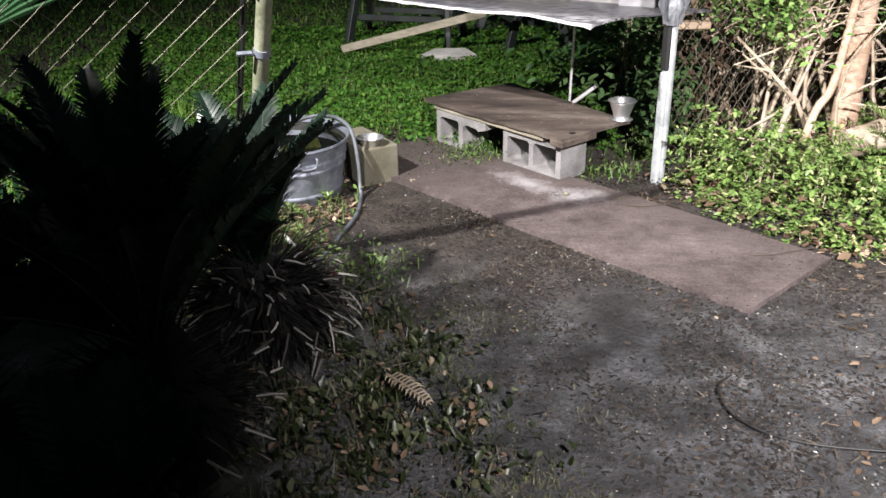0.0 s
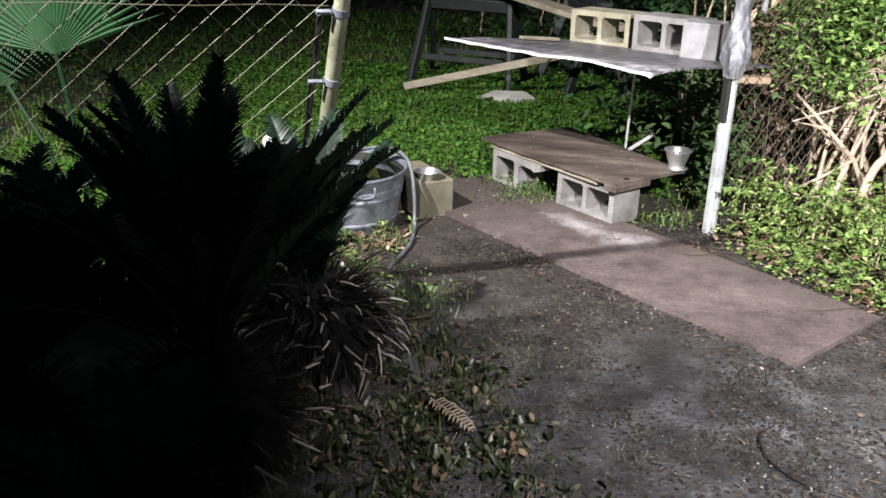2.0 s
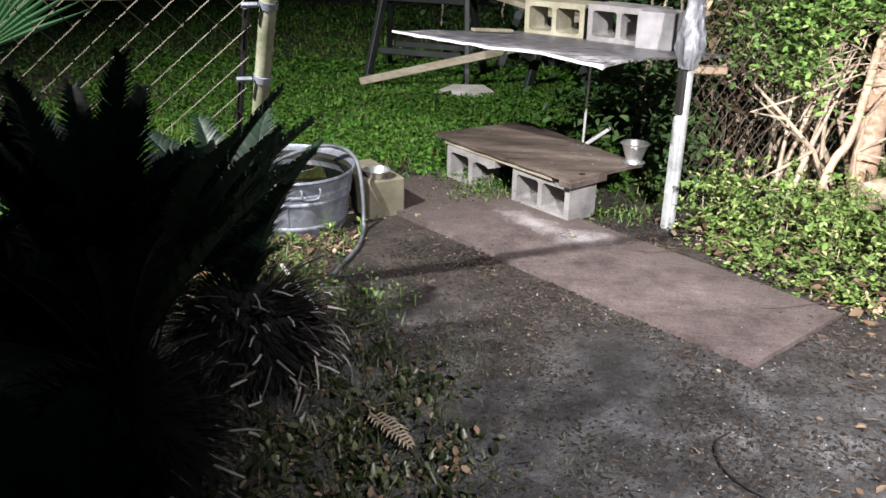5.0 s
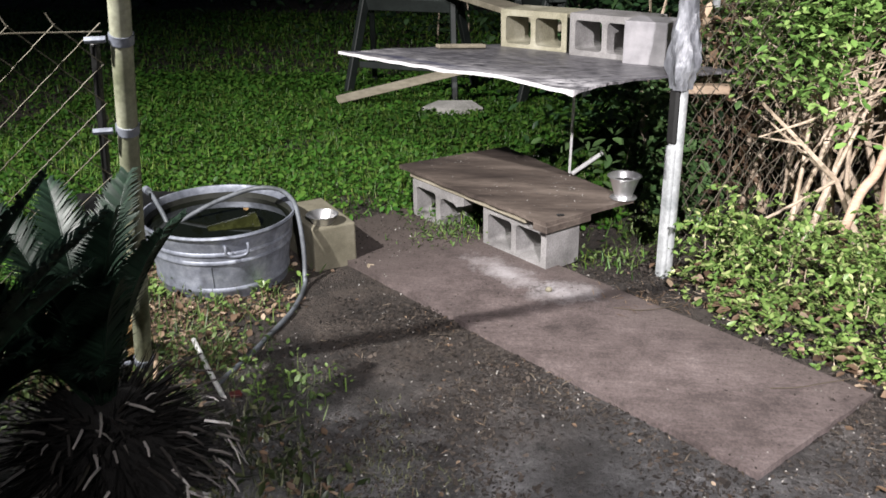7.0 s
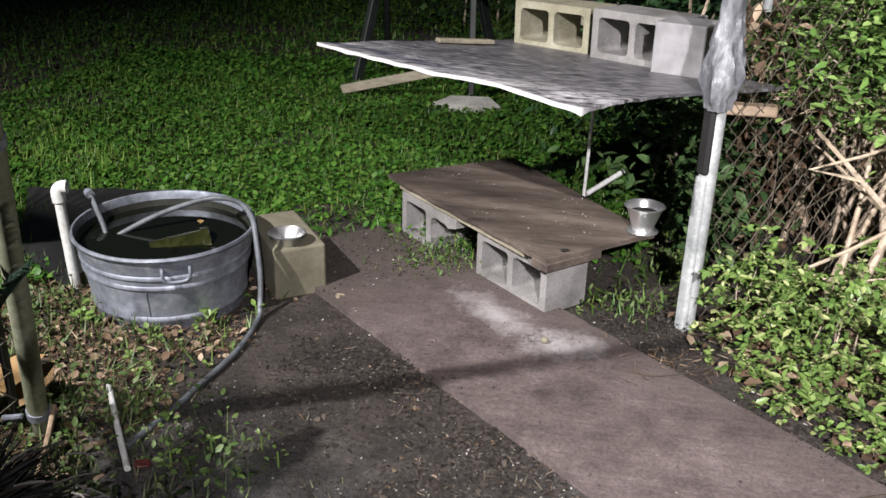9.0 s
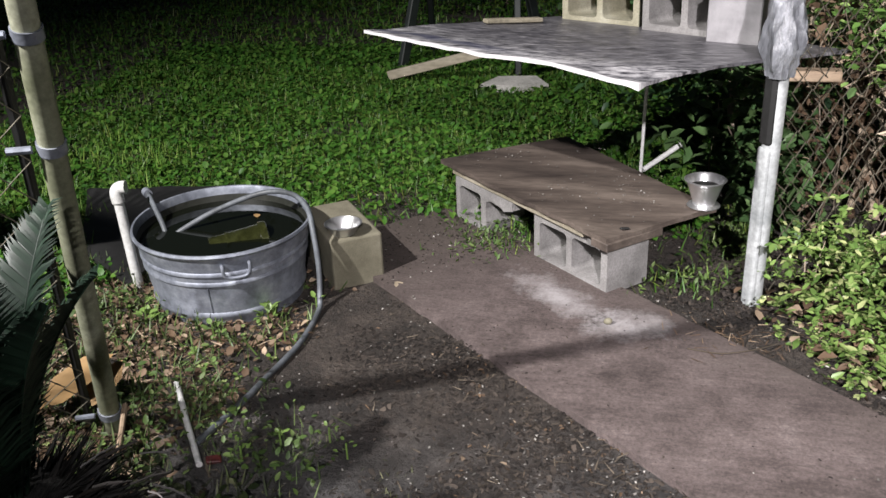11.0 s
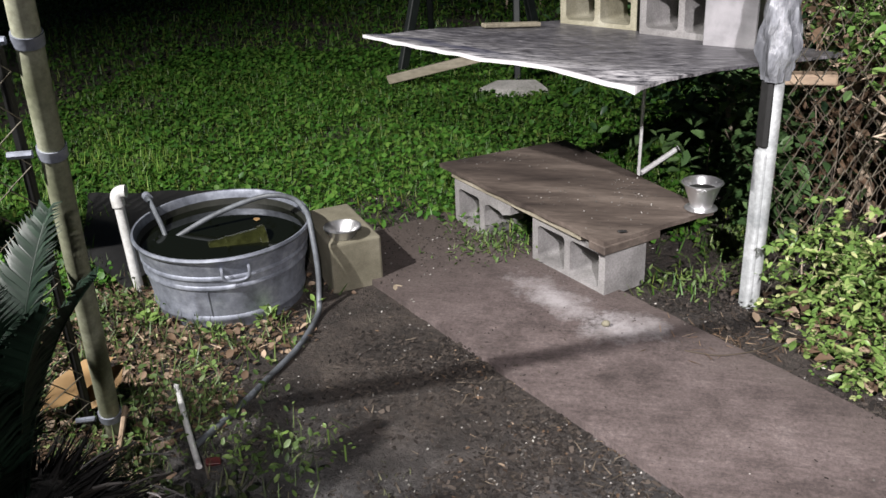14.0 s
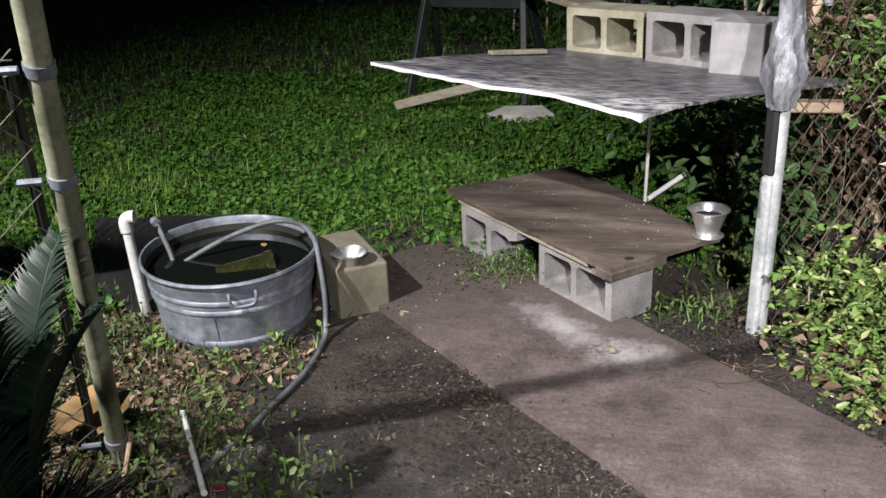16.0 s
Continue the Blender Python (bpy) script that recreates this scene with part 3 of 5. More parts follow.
def ground_board():
    u = Vector((-0.737, 0.676, 0)).normalized()
    yaw = math.degrees(math.atan2(u.y, u.x))
    w = Vector((u.y, -u.x, 0))
    c = Vector((1.178, 2.967, 0)) + u * 1.22 + w * 0.33
    bm = bmesh.new()
    n, k = 48, 14
    g = [[[bm.verts.new((-1.22 + 2.44 * i / n, -0.33 + 0.66 * j / k, 0)) for j in range(k + 1)] for i in range(n + 1)] for s in (0, 1)]
    m = pose(c.x, c.y, 0, 0, 0, yaw)
    for s in (0, 1):
        for i in range(n + 1):
            for j in range(k + 1):
                q = g[s][i][j]
                if i in (0, n):
                    q.co.x += 0.008 * noise.noise((j * 0.9, i, 5))
                if j in (0, k):
                    q.co.y += 0.006 * noise.noise((i * 0.6, j, 8))
                q.co = m @ q.co
                q.co.z = 0.004 + (0.016 if s else -0.03) + 0.006 * noise.noise((q.co.x * 1.5, q.co.y * 1.5, 1))
        for i in range(n):
            for j in range(k):
                f = [g[s][i][j], g[s][i + 1][j], g[s][i + 1][j + 1], g[s][i][j + 1]]
                bm.faces.new(f if s else f[::-1])
    rim = [(i, 0) for i in range(n)] + [(n, j) for j in range(k)] + [(i, k) for i in range(n, 0, -1)] + [(0, j) for j in range(k, 0, -1)]
    for (i, j), (i2, j2) in zip(rim, rim[1:] + rim[:1]):
        bm.faces.new((g[0][i][j], g[0][i2][j2], g[1][i2][j2], g[1][i][j]))
    solo("plywood_walkway", bm, "plywood", "long weathered plywood sheet lying flat on the soil as a walkway", "plywood sheet")


ground_board()


# ---- raised board with its vinyl cover ----
P1, P2, P3, P4 = Vector((-0.405, 4.70, 0.876)), Vector((0.627, 3.981, 0.899)), Vector((1.33, 4.78, 0.80)), Vector((0.36, 5.85, 0.735))


def on_board(u, v):
    """u along the front edge, v towards the back."""
    p = (P1.lerp(P2, u)).lerp(P4.lerp(P3, u), v)
    sag = -0.028 * math.exp(-((1 - u) ** 2 + v * v) / 0.03) - 0.012 * math.sin(math.pi * u) * (1 - v) + 0.007 * noise.noise((u * 5, v * 6, 2)) + 0.004 * noise.noise((u * 15, v * 22, 4)) * (1 - v)
    return p + Vector((0, 0, sag if v < 0.45 else sag * max(0.0, 1 - (v - 0.45) * 4)))


def raised_board():
    t = thing("vinyl_covered_table", (1.0, 4.4, 0.8), "sagging board covered in faded printed vinyl, tied to the post", "makeshift table")
    n, k = 46, 36
    bm = bmesh.new()
    top = [[bm.verts.new(on_board(i / n, j / k)) for j in range(k + 1)] for i in range(n + 1)]
    bot = [[bm.verts.new(on_board(i / n, j / k) - Vector((0, 0, 0.009))) for j in range(k + 1)] for i in range(n + 1)]
    # ragged hem hanging from front and right edge
    for i in range(n + 1):
        d = 0.003 + 0.004 * noise.noise((i * 0.25, 0, 9)) + 0.012 * math.exp(-(n - i) / 1.5)
        bot[i][0].co.z -= d
    for j in range(k + 1):
        bot[n][j].co.z -= 0.008 * max(0, noise.noise((j * 0.8, 3, 9)))
    for i in range(n):
        for j in range(k):
            bm.faces.new((top[i][j], top[i + 1][j], top[i + 1][j + 1], top[i][j + 1]))
            bm.faces.new((bot[i][j + 1], bot[i + 1][j + 1], bot[i + 1][j], bot[i][j]))
    for i in range(n):
        bm.faces.new((bot[i][0], bot[i + 1][0], top[i + 1][0], top[i][0]))
        bm.faces.new((top[i][k], top[i + 1][k], bot[i + 1][k], bot[i][k]))
    for j in range(k):
        bm.faces.new((top[0][j], top[0][j + 1], bot[0][j + 1], bot[0][j]))
        bm.faces.new((bot[n][j], bot[n][j + 1], top[n][j + 1], top[n][j]))
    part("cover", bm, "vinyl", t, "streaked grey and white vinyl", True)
    part("leg", tube([(0.632, 5.21, 0.0), (0.64, 5.2, 0.45), (0.65, 5.19, 0.8)], 0.0075, 8), "pvc", t, "thin pale metal rod")


raised_board()


# ---- posts ----
def right_post():
    p = thing("gate_post", (1.05, 4.39, 0), "grey painted steel post wrapped in torn plastic film", "post")
    part("pipe", tube([(1.05, 4.395, -0.1), (1.052, 4.39, 0.8), (1.055, 4.39, 2.4)], 0.03, 16), "pipe_white", p, "", True)
    part("sleeve", box((0.048, 0.052, 0.60), pose(1.041, 4.388, 0.27, 0, 0, 35), 0.012, 3), "pipe_white", p, "shorter grey channel strapped to the foot")
    part("sleeve", box((0.046, 0.05, 0.225), pose(1.04, 4.386, 0.69, 0, 0, 35), 0.01, 2), "black", p, "black upper end of the channel")
    part("stub", tube([(1.17, 4.5, 1.1), (1.175, 4.5, 1.6)], 0.016, 10), "pipe_white", p, "thinner grey pipe behind the post", True)
    bm = bmesh.new()
    n, k = 34, 60
    rings = []
    for j in range(k + 1):
        z = 0.80 + 0.75 * j / k
        swell = 0.012 + 0.03 * math.exp(-((z - 0.91) / 0.1) ** 2)
        rings.append([bm.verts.new((1.054 + math.cos(a) * (0.032 + swell * (0.7 + 0.9 * noise.noise((math.cos(a) * 1.6, math.sin(a) * 1.6, z * 7)) + 0.5 * noise.noise((math.cos(a) * 5, math.sin(a) * 5, z * 22)))),
                                    4.39 + math.sin(a) * (0.032 + swell * (0.7 + 0.9 * noise.noise((math.cos(a) * 1.6, math.sin(a) * 1.6, z * 7)) + 0.5 * noise.noise((math.cos(a) * 5, math.sin(a) * 5, z * 22)))), z))
                      for a in (2 * math.pi * i / n for i in range(n))])
    for r, q in zip(rings, rings[1:]):
        for i in range(n):
            bm.faces.new((r[i], r[(i + 1) % n], q[(i + 1) % n], q[i]))
    part("wrap", bm, "wrap", p, "crumpled grey plastic film", True)


right_post()
POST_FOOT, POST_TOP = Vector((-0.805, 3.326, -0.1)), Vector((-0.38, 2.801, 1.9))


def at_post(z, side=0.0):
    u = (z - POST_FOOT.z) / (POST_TOP.z - POST_FOOT.z)
    return POST_FOOT.lerp(POST_TOP, u) + Vector((-0.95, -0.31, 0)) * side


def left_post():
    p = thing("fence_post", at_post(0), "leaning round steel fence post with clamp bands", "post")
    part("pipe", tube([at_post(-0.1), at_post(0.6), at_post(1.9)], 0.028, 18), "pipe", p, "", True)
    for z in (0.09, 0.945, 1.2):
        band = part("band", tube([at_post(z - 0.012), at_post(z + 0.012)], 0.032, 18), "zinc", p, "galvanised clamp band", True)
        part("bolt", tube([at_post(z) + Vector((-0.028, -0.03, 0)), at_post(z) + Vector((-0.075, -0.05, 0))], 0.009, 8), "zinc", band)
    q = thing("tension_bar", at_post(0, 0.06), "dark rusted upright bar beside the fence post", "bar")
    part("bar", box((0.02, 0.02, 1.24), pose(*(at_post(0.6, 0.062) + Vector((-0.012, 0.016, 0))), math.degrees(math.atan2(0.525, 2.0)), 12, 0), 0.003), "black", q)


left_post()


# ---- chain link ----
def chain_link(name, start, direction, length, height, label, pitch=0.088, lean=(0, 0, 0)):
    """Zigzag wires, interlocked, with twisted ends standing above the top."""
    f = thing(name, start, label, "fence")
    d = Vector(direction).normalized()
    side = Vector((-d.y, d.x, 0))
    bm = bmesh.new()
    h = pitch / 2
    n, rows = int(length / h), int(height / h)
    for i in range(n):
        pts = []
        for j in range(rows + 1):
            odd = (i + j) % 2
            x, z = i * h + odd * h * 1.04, 0.03 + j * h
            bend = 0.004 * (1 if odd else -1) + 0.012 * noise.noise((x * 3, z * 3, 1))
            pts.append(Vector(start) + d * x + side * bend + Vector((0, 0, z)) + Vector(lean) * z)
        if (i + rows) % 2:
            pts.append(pts[-1] + Vector((0, 0, 0.03)) + d * 0.014)
        tube(pts, 0.0021, 5, bm, False)
    part("mesh", bm, "wire", f)
    part("top_wire", tube([Vector(start) + d * (length * k / 12) + Vector((0, 0, height - 0.045 + 0.004 * math.sin(k * 2))) + Vector(lean) * height for k in range(13)], 0.0018, 5), "wire", f)
    return f


chain_link("chain_link_fence", at_post(0, 0.05), (-0.95, -0.31, 0), 2.6, 1.265, "rusty chain-link fence with twisted wire ends along its top", pitch=0.11, lean=(0.2125, -0.2625, 0))
chain_link("chain_link_fence", (1.10, 4.43, 0), (0.8, 0.6, 0), 2.6, 1.15, "chain-link fence overgrown by the hedge")


# ---- tub ----
TUB = pose(-0.836, 4.205, 0.0, 0, 0, -58)


def tub():
    t = thing("wash_tub", (-0.835, 4.275, 0), "galvanised steel wash tub filled with dark water", "tub")
    sx, sy = 0.35, 0.325
    prof = [(0.0, 0.012), (0.80, 0.012), (0.82, 0.0), (0.83, 0.0), (0.84, 0.03), (0.862, 0.038), (0.864, 0.048), (0.85, 0.056), (0.9, 0.162), (0.919, 0.167), (0.921, 0.175), (0.909, 0.181),
            (0.915, 0.2), (0.934, 0.205), (0.936, 0.213), (0.924, 0.219), (0.965, 0.272), (0.985, 0.276), (0.995, 0.284), (0.985, 0.293), (0.965, 0.292), (0.955, 0.284), (0.95, 0.272), (0.82, 0.02), (0.0, 0.018)]
    part("shell", lathe(prof, TUB, 64, sx, sy), "zinc", t, "dull zinc shell with raised hoops", True)
    lining = [(0.941, 0.262), (0.938, 0.262), (0.83, 0.06), (0.833, 0.06), (0.941, 0.262)]
    part("seam", tube([TUB @ Vector((sx * w * math.cos(-0.35), sy * w * math.sin(-0.35), z)) for w, z in ((0.853, 0.06), (0.9, 0.158))], 0.003, 6), "zinc", t, "soldered upright seam")
    part("lining", lathe(lining, TUB, 64, sx, sy), "slime", t, "dark slimy inside below the water mark", True)
    for s in (1, -1):
        pts = [TUB @ Vector((s * sx * r, w, z)) for r, w, z in ((0.93, -0.045, 0.247), (0.985, -0.045, 0.25), (0.985, -0.043, 0.222), (0.98, -0.026, 0.206), (0.98, 0.026, 0.206), (0.985, 0.043, 0.222), (0.985, 0.045, 0.25), (0.93, 0.045, 0.247))]
        part("handle", tube(spline(pts, 4), 0.006, 8), "zinc", t, "", True)


tub()
bm = bmesh.new()
vs = [bm.verts.new(TUB @ Vector((0.928 * 0.35 * math.cos(a), 0.928 * 0.325 * math.sin(a), 0.238))) for a in (2 * math.pi * k / 64 for k in range(64))]
bm.faces.new(vs)
solo("tub_water", bm, "water", "still dark water standing in the wash tub", "water")


def pot():
    a, b = Vector((-0.85, 4.115, 0.185)), Vector((-0.66, 4.235, 0.2))
    m = Matrix.Translation(a) @ (b - a).to_track_quat("Z", "Y").to_matrix().to_4x4()
    prof = [(0.0, 0.0), (0.058, 0.0), (0.062, 0.004), (0.064, 0.06), (0.067, 0.063), (0.067, 0.07), (0.065, 0.073), (0.071, 0.18), (0.077, 0.182), (0.078, 0.207), (0.074, 0.21), (0.07, 0.19), (0.066, 0.18), (0.058, 0.01), (0, 0.008)]
    t = thing("plant_pot", (-0.8, 4.36, 0.2), "wet yellow-green plastic pot lying in the tub water", "pot")
    part("shell", lathe(prof, m, 32), "pot_green", t, "", True)


pot()


def bowl(name, at, prof, label, water=None):
    t = thing(name, at, label, "bowl")
    part("shell", lathe(prof, pose(*at), 40), "steel", t, "", True)
    if water:
        bm = bmesh.new()
        bm.faces.new([bm.verts.new((at[0] + water[0] * math.cos(a), at[1] + water[0] * math.sin(a), at[2] + water[1])) for a in (math.pi * k / 16 for k in range(32))])
        part("water", bm, "water", t, "dark water in the bowl")
    return t


bowl("steel_bowl", (-0.424, 4.345, 0.1945), [(0, 0), (0.042, 0), (0.045, 0.002), (0.062, 0.036), (0.07, 0.04), (0.071, 0.042), (0.066, 0.043), (0.059, 0.036), (0.042, 0.005), (0, 0.005)], "shallow shiny steel bowl standing on a concrete block")
bowl("steel_bowl", (0.872, 4.625, 0.26), [(0, 0.003), (0.054, 0.0), (0.06, 0.004), (0.056, 0.008), (0.04, 0.012), (0.043, 0.026), (0.066, 0.094), (0.073, 0.1), (0.076, 0.103), (0.071, 0.106), (0.063, 0.097), (0.04, 0.026), (0, 0.024)], "deep shiny steel pet bowl with flared foot, on the platform", (0.056, 0.076))

solo("solid_block", box((0.39, 0.2, 0.205), pose(-0.482, 4.469, 0.092, 0, 0, 127), 0.009, 2), "concrete_tan", "solid tan concrete block standing beside the wash tub", "concrete block")


def hose():
    t = thing("garden_hose", (-0.5, 3.9, 0), "grey garden hose arching over the tub rim onto soil", "hose")
    pts = [(-1.06, 4.15, 0.19), (-1.0, 4.19, 0.238), (-0.88, 4.28, 0.295), (-0.735, 4.36, 0.335), (-0.61, 4.335, 0.345), (-0.52, 4.25, 0.325), (-0.478, 4.18, 0.27), (-0.458, 4.15, 0.15), (-0.448, 4.11, 0.05), (-0.438, 4.05, 0.014), (-0.425, 3.84, 0.014), (-0.452, 3.63, 0.012), (-0.476, 3.46, 0.012), (-0.515, 3.28, 0.010)]
    part("tube", tube(spline(pts, 8), 0.0098, 10), "hose", t, "", True)
    pts = [(-1.2, 4.33, 0.318), (-1.155, 4.275, 0.312), (-1.07, 4.19, 0.245), (-1.04, 4.15, 0.19)]
    end = part("tube", tube(spline(pts, 5), 0.0098, 10), "hose", t, "", True)
    part("coupling", tube([(-1.225, 4.355, 0.319), (-1.2, 4.33, 0.318)], 0.017, 12), "zinc", end, "dull metal coupling", True)


hose()


def pvc_pipe():
    t = thing("pvc_pipe", (-1.14, 4.15, 0), "white plastic pipe with an elbow leaning beside the tub", "pipe")
    b, a = Vector((-1.205, 4.165, 0.0)), Vector((-1.232, 4.18, 0.372))
    pipe = part("pipe", tube([b, a], 0.019, 16), "pvc", t, "", True)
    d = (a - b).normalized()
    e = [a - d * 0.03, a + d * 0.008, a + d * 0.024 + Vector((0.012, 0.006, 0)), a + d * 0.026 + Vector((0.035, 0.012, 0))]
    part("elbow", tube(spline(e, 4), 0.0245, 16), "pvc", pipe, "", True)


pvc_pipe()


# ---- black liner behind the tub ----
def liner():
    bm = bmesh.new()
    a, c, d, e = Vector((-1.22, 4.12, 0)), Vector((-1.58, 4.36, 0)), Vector((-1.92, 4.95, 0)), Vector((-1.2, 5.12, 0))
    n = 22
    g = [[[None] * (n + 1) for _ in range(n + 1)] for _ in (0, 1)]
    for s in (0, 1):
        for i in range(n + 1):
            for j in range(n + 1):
                p = a.lerp(c, i / n).lerp(e.lerp(d, i / n), j / n)
                p.z = 0.02 + 0.014 * s + 0.03 * abs(noise.noise((p.x * 4, p.y * 4, 3))) + 0.03 * (j / n) ** 3
                g[s][i][j] = bm.verts.new(p)
        for i in range(n):
            for j in range(n):
                bm.faces.new((g[s][i][j], g[s][i + 1][j], g[s][i + 1][j + 1], g[s][i][j + 1]))
    rim = [(i, 0) for i in range(n)] + [(n, j) for j in range(n)] + [(i, n) for i in range(n, 0, -1)] + [(0, j) for j in range(n, 0, -1)]
    for (i, j), (i2, j2) in zip(rim, rim[1:] + rim[:1]):
        bm.faces.new((g[0][i][j], g[0][i2][j2], g[1][i2][j2], g[1][i][j]))
    solo("rubber_liner", bm, "black", "black rubber liner spread on the ground behind the tub", "liner", smooth=True)


liner()


# ---- sawhorses with planks, far on the lawn ----
def sawhorse(m, label):
    t = thing("sawhorse", m.translation, label, "sawhorse", "sawhorses on the lawn")
    for s in (-1, 1):
        for e in (-1, 1):
            top, foot = m @ Vector((e * 0.36, s * 0.05, 0.76)), m @ Vector((e * 0.45, s * 0.27, 0.0))
            d = foot - top
            part("leg", box((0.075, 0.045, d.length), Matrix.Translation((top + foot) / 2) @ d.to_track_quat("Z", "X").to_matrix().to_4x4(), 0.006), "dark_green_plastic", t)
        part("brace", box((0.74, 0.02, 0.05), m @ pose(0, s * 0.19, 0.25, 0, 0, 0), 0.004), "dark_green_plastic", t)
        part("rail", box((0.80, 0.025, 0.10), m @ pose(0, s * 0.055, 0.70, -s * 14, 0, 0), 0.005), "dark_green_plastic", t)
    part("top", box((0.9, 0.13, 0.04), m @ pose(0, 0, 0.775), 0.006), "dark_green_plastic", t)


sawhorse(pose(-0.62, 7.85, 0, 0, 0, -12), "dark plastic sawhorse carrying a plank, standing on the lawn")
sawhorse(pose(0.38, 7.95, 0, 0, 0, -72), "dark plastic sawhorse standing on the lawn under planks")


def lumber(a, b, w, th, material, label, roll=0):
    a, b = Vector(a), Vector(b)
    d = b - a
    m = Matrix.Translation((a + b) / 2) @ d.to_track_quat("X", "Z").to_matrix().to_4x4() @ pose(0, 0, 0, roll, 0, 0)
    bm = box((d.length, w, th), m, 0.004)
    return solo("plank", bm, material, label, "plank", "loose planks")


lumber((-1.0, 7.92, 0.812), (-0.12, 7.72, 0.812), 0.15, 0.03, "grey_wood", "weathered plank lying along a sawhorse top")
lumber((-0.48, 7.86, 0.85), (0.62, 6.55, 0.72), 0.19, 0.04, "grey_wood", "weathered plank sloping from the sawhorse behind the blocks")
lumber((-0.30, 7.98, 0.845), (0.10, 7.86, 0.845), 0.06, 0.02, "slab", "short whitish batten lying across the planks")
lumber((-1.09, 7.25, 0.075), (0.3, 7.15, 0.44), 0.04, 0.06, "grey_wood", "pale plank leaning from the lawn up beneath the table")
bm = bmesh.new()
vs = [(-0.22, -0.07), (-0.12, 0.08), (0.14, 0.1), (0.24, -0.05), (0.05, -0.09)]
lo, hi = [bm.verts.new((x, y, 0)) for x, y in vs], [bm.verts.new((x * 0.96, y * 0.96, 0.05)) for x, y in vs]
bm.faces.new(hi)
bm.faces.new(lo[::-1])
for i in range(5):
    bm.faces.new((lo[i], lo[(i + 1) % 5], hi[(i + 1) % 5], hi[i]))
bmesh.ops.transform(bm, matrix=pose(-0.22, 7.2, 0.02, 8, 0, 0), verts=bm.verts)
solo("pale_slab", bm, "slab", "broken whitish slab lying in the lawn grass", "slab")

t_ = thing("broken_pipe", (0.78, 5.37, 0.1), "short white plastic pipe propped in the weeds", "pipe")
part("pipe", tube([(0.645, 5.28, 0.16), (0.8, 5.42, 0.235)], 0.012, 12), "pvc", t_, "", True)
lumber((1.06, 4.56, 0.765), (1.262, 4.54, 0.77), 0.06, 0.035, "raw_wood", "short end of raw lumber poking past the post")
t_ = thing("broken_pipe", (-0.45, 3.1, 0.0), "thin white pipe half buried in weeds by the fence post", "pipe")
part("pipe", tube([(-0.685, 3.5, 0.05), (-0.575, 3.345, 0.03), (-0.46, 3.19, 0.012)], 0.009, 10), "pvc", t_, "", True)


# ---- house behind, which carries the lamp ----
bm = bmesh.new()
box((6.0, 0.3, 5.0), pose(-5.6, 0.4, 2.5), 0, 1, bm)
solo("wall_house", bm, "wall", "painted house wall behind the yard", "wall", kind="structure")
t_ = thing("flood_light", LAMP, "small black flood light fixed on the house wall", "lamp")
part("bracket", tube([(-2.61, 0.54, 4.46), (-2.61, 0.75, 4.46)], 0.02, 8), "black", t_)
part("hood", box((0.26, 0.26, 0.02), pose(-2.6, 0.75, 4.48), 0.005), "black", t_)
# unseen slab added under the lamp to keep its light off the palms
solo("shade_slab", box((2.2, 1.925, 0.04), pose(-3.21, 0.0625, 3.78), 0.004), "wall", "unseen slab added under the flood light to shade the palms", "roof", kind="structure")
# housing for the added fill spot, out of view
t_ = thing("flood_light", FILL_LAMP, "small black flood light added unseen behind the walk", "lamp")
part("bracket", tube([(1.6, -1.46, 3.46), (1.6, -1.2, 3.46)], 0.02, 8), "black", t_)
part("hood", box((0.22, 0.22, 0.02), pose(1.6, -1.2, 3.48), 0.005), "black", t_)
solo("wall_back", box((9.0, 0.25, 3.6), pose(2.0, -1.6, 1.8), 0), "wall", "painted house wall behind the walk", "wall", kind="structure")


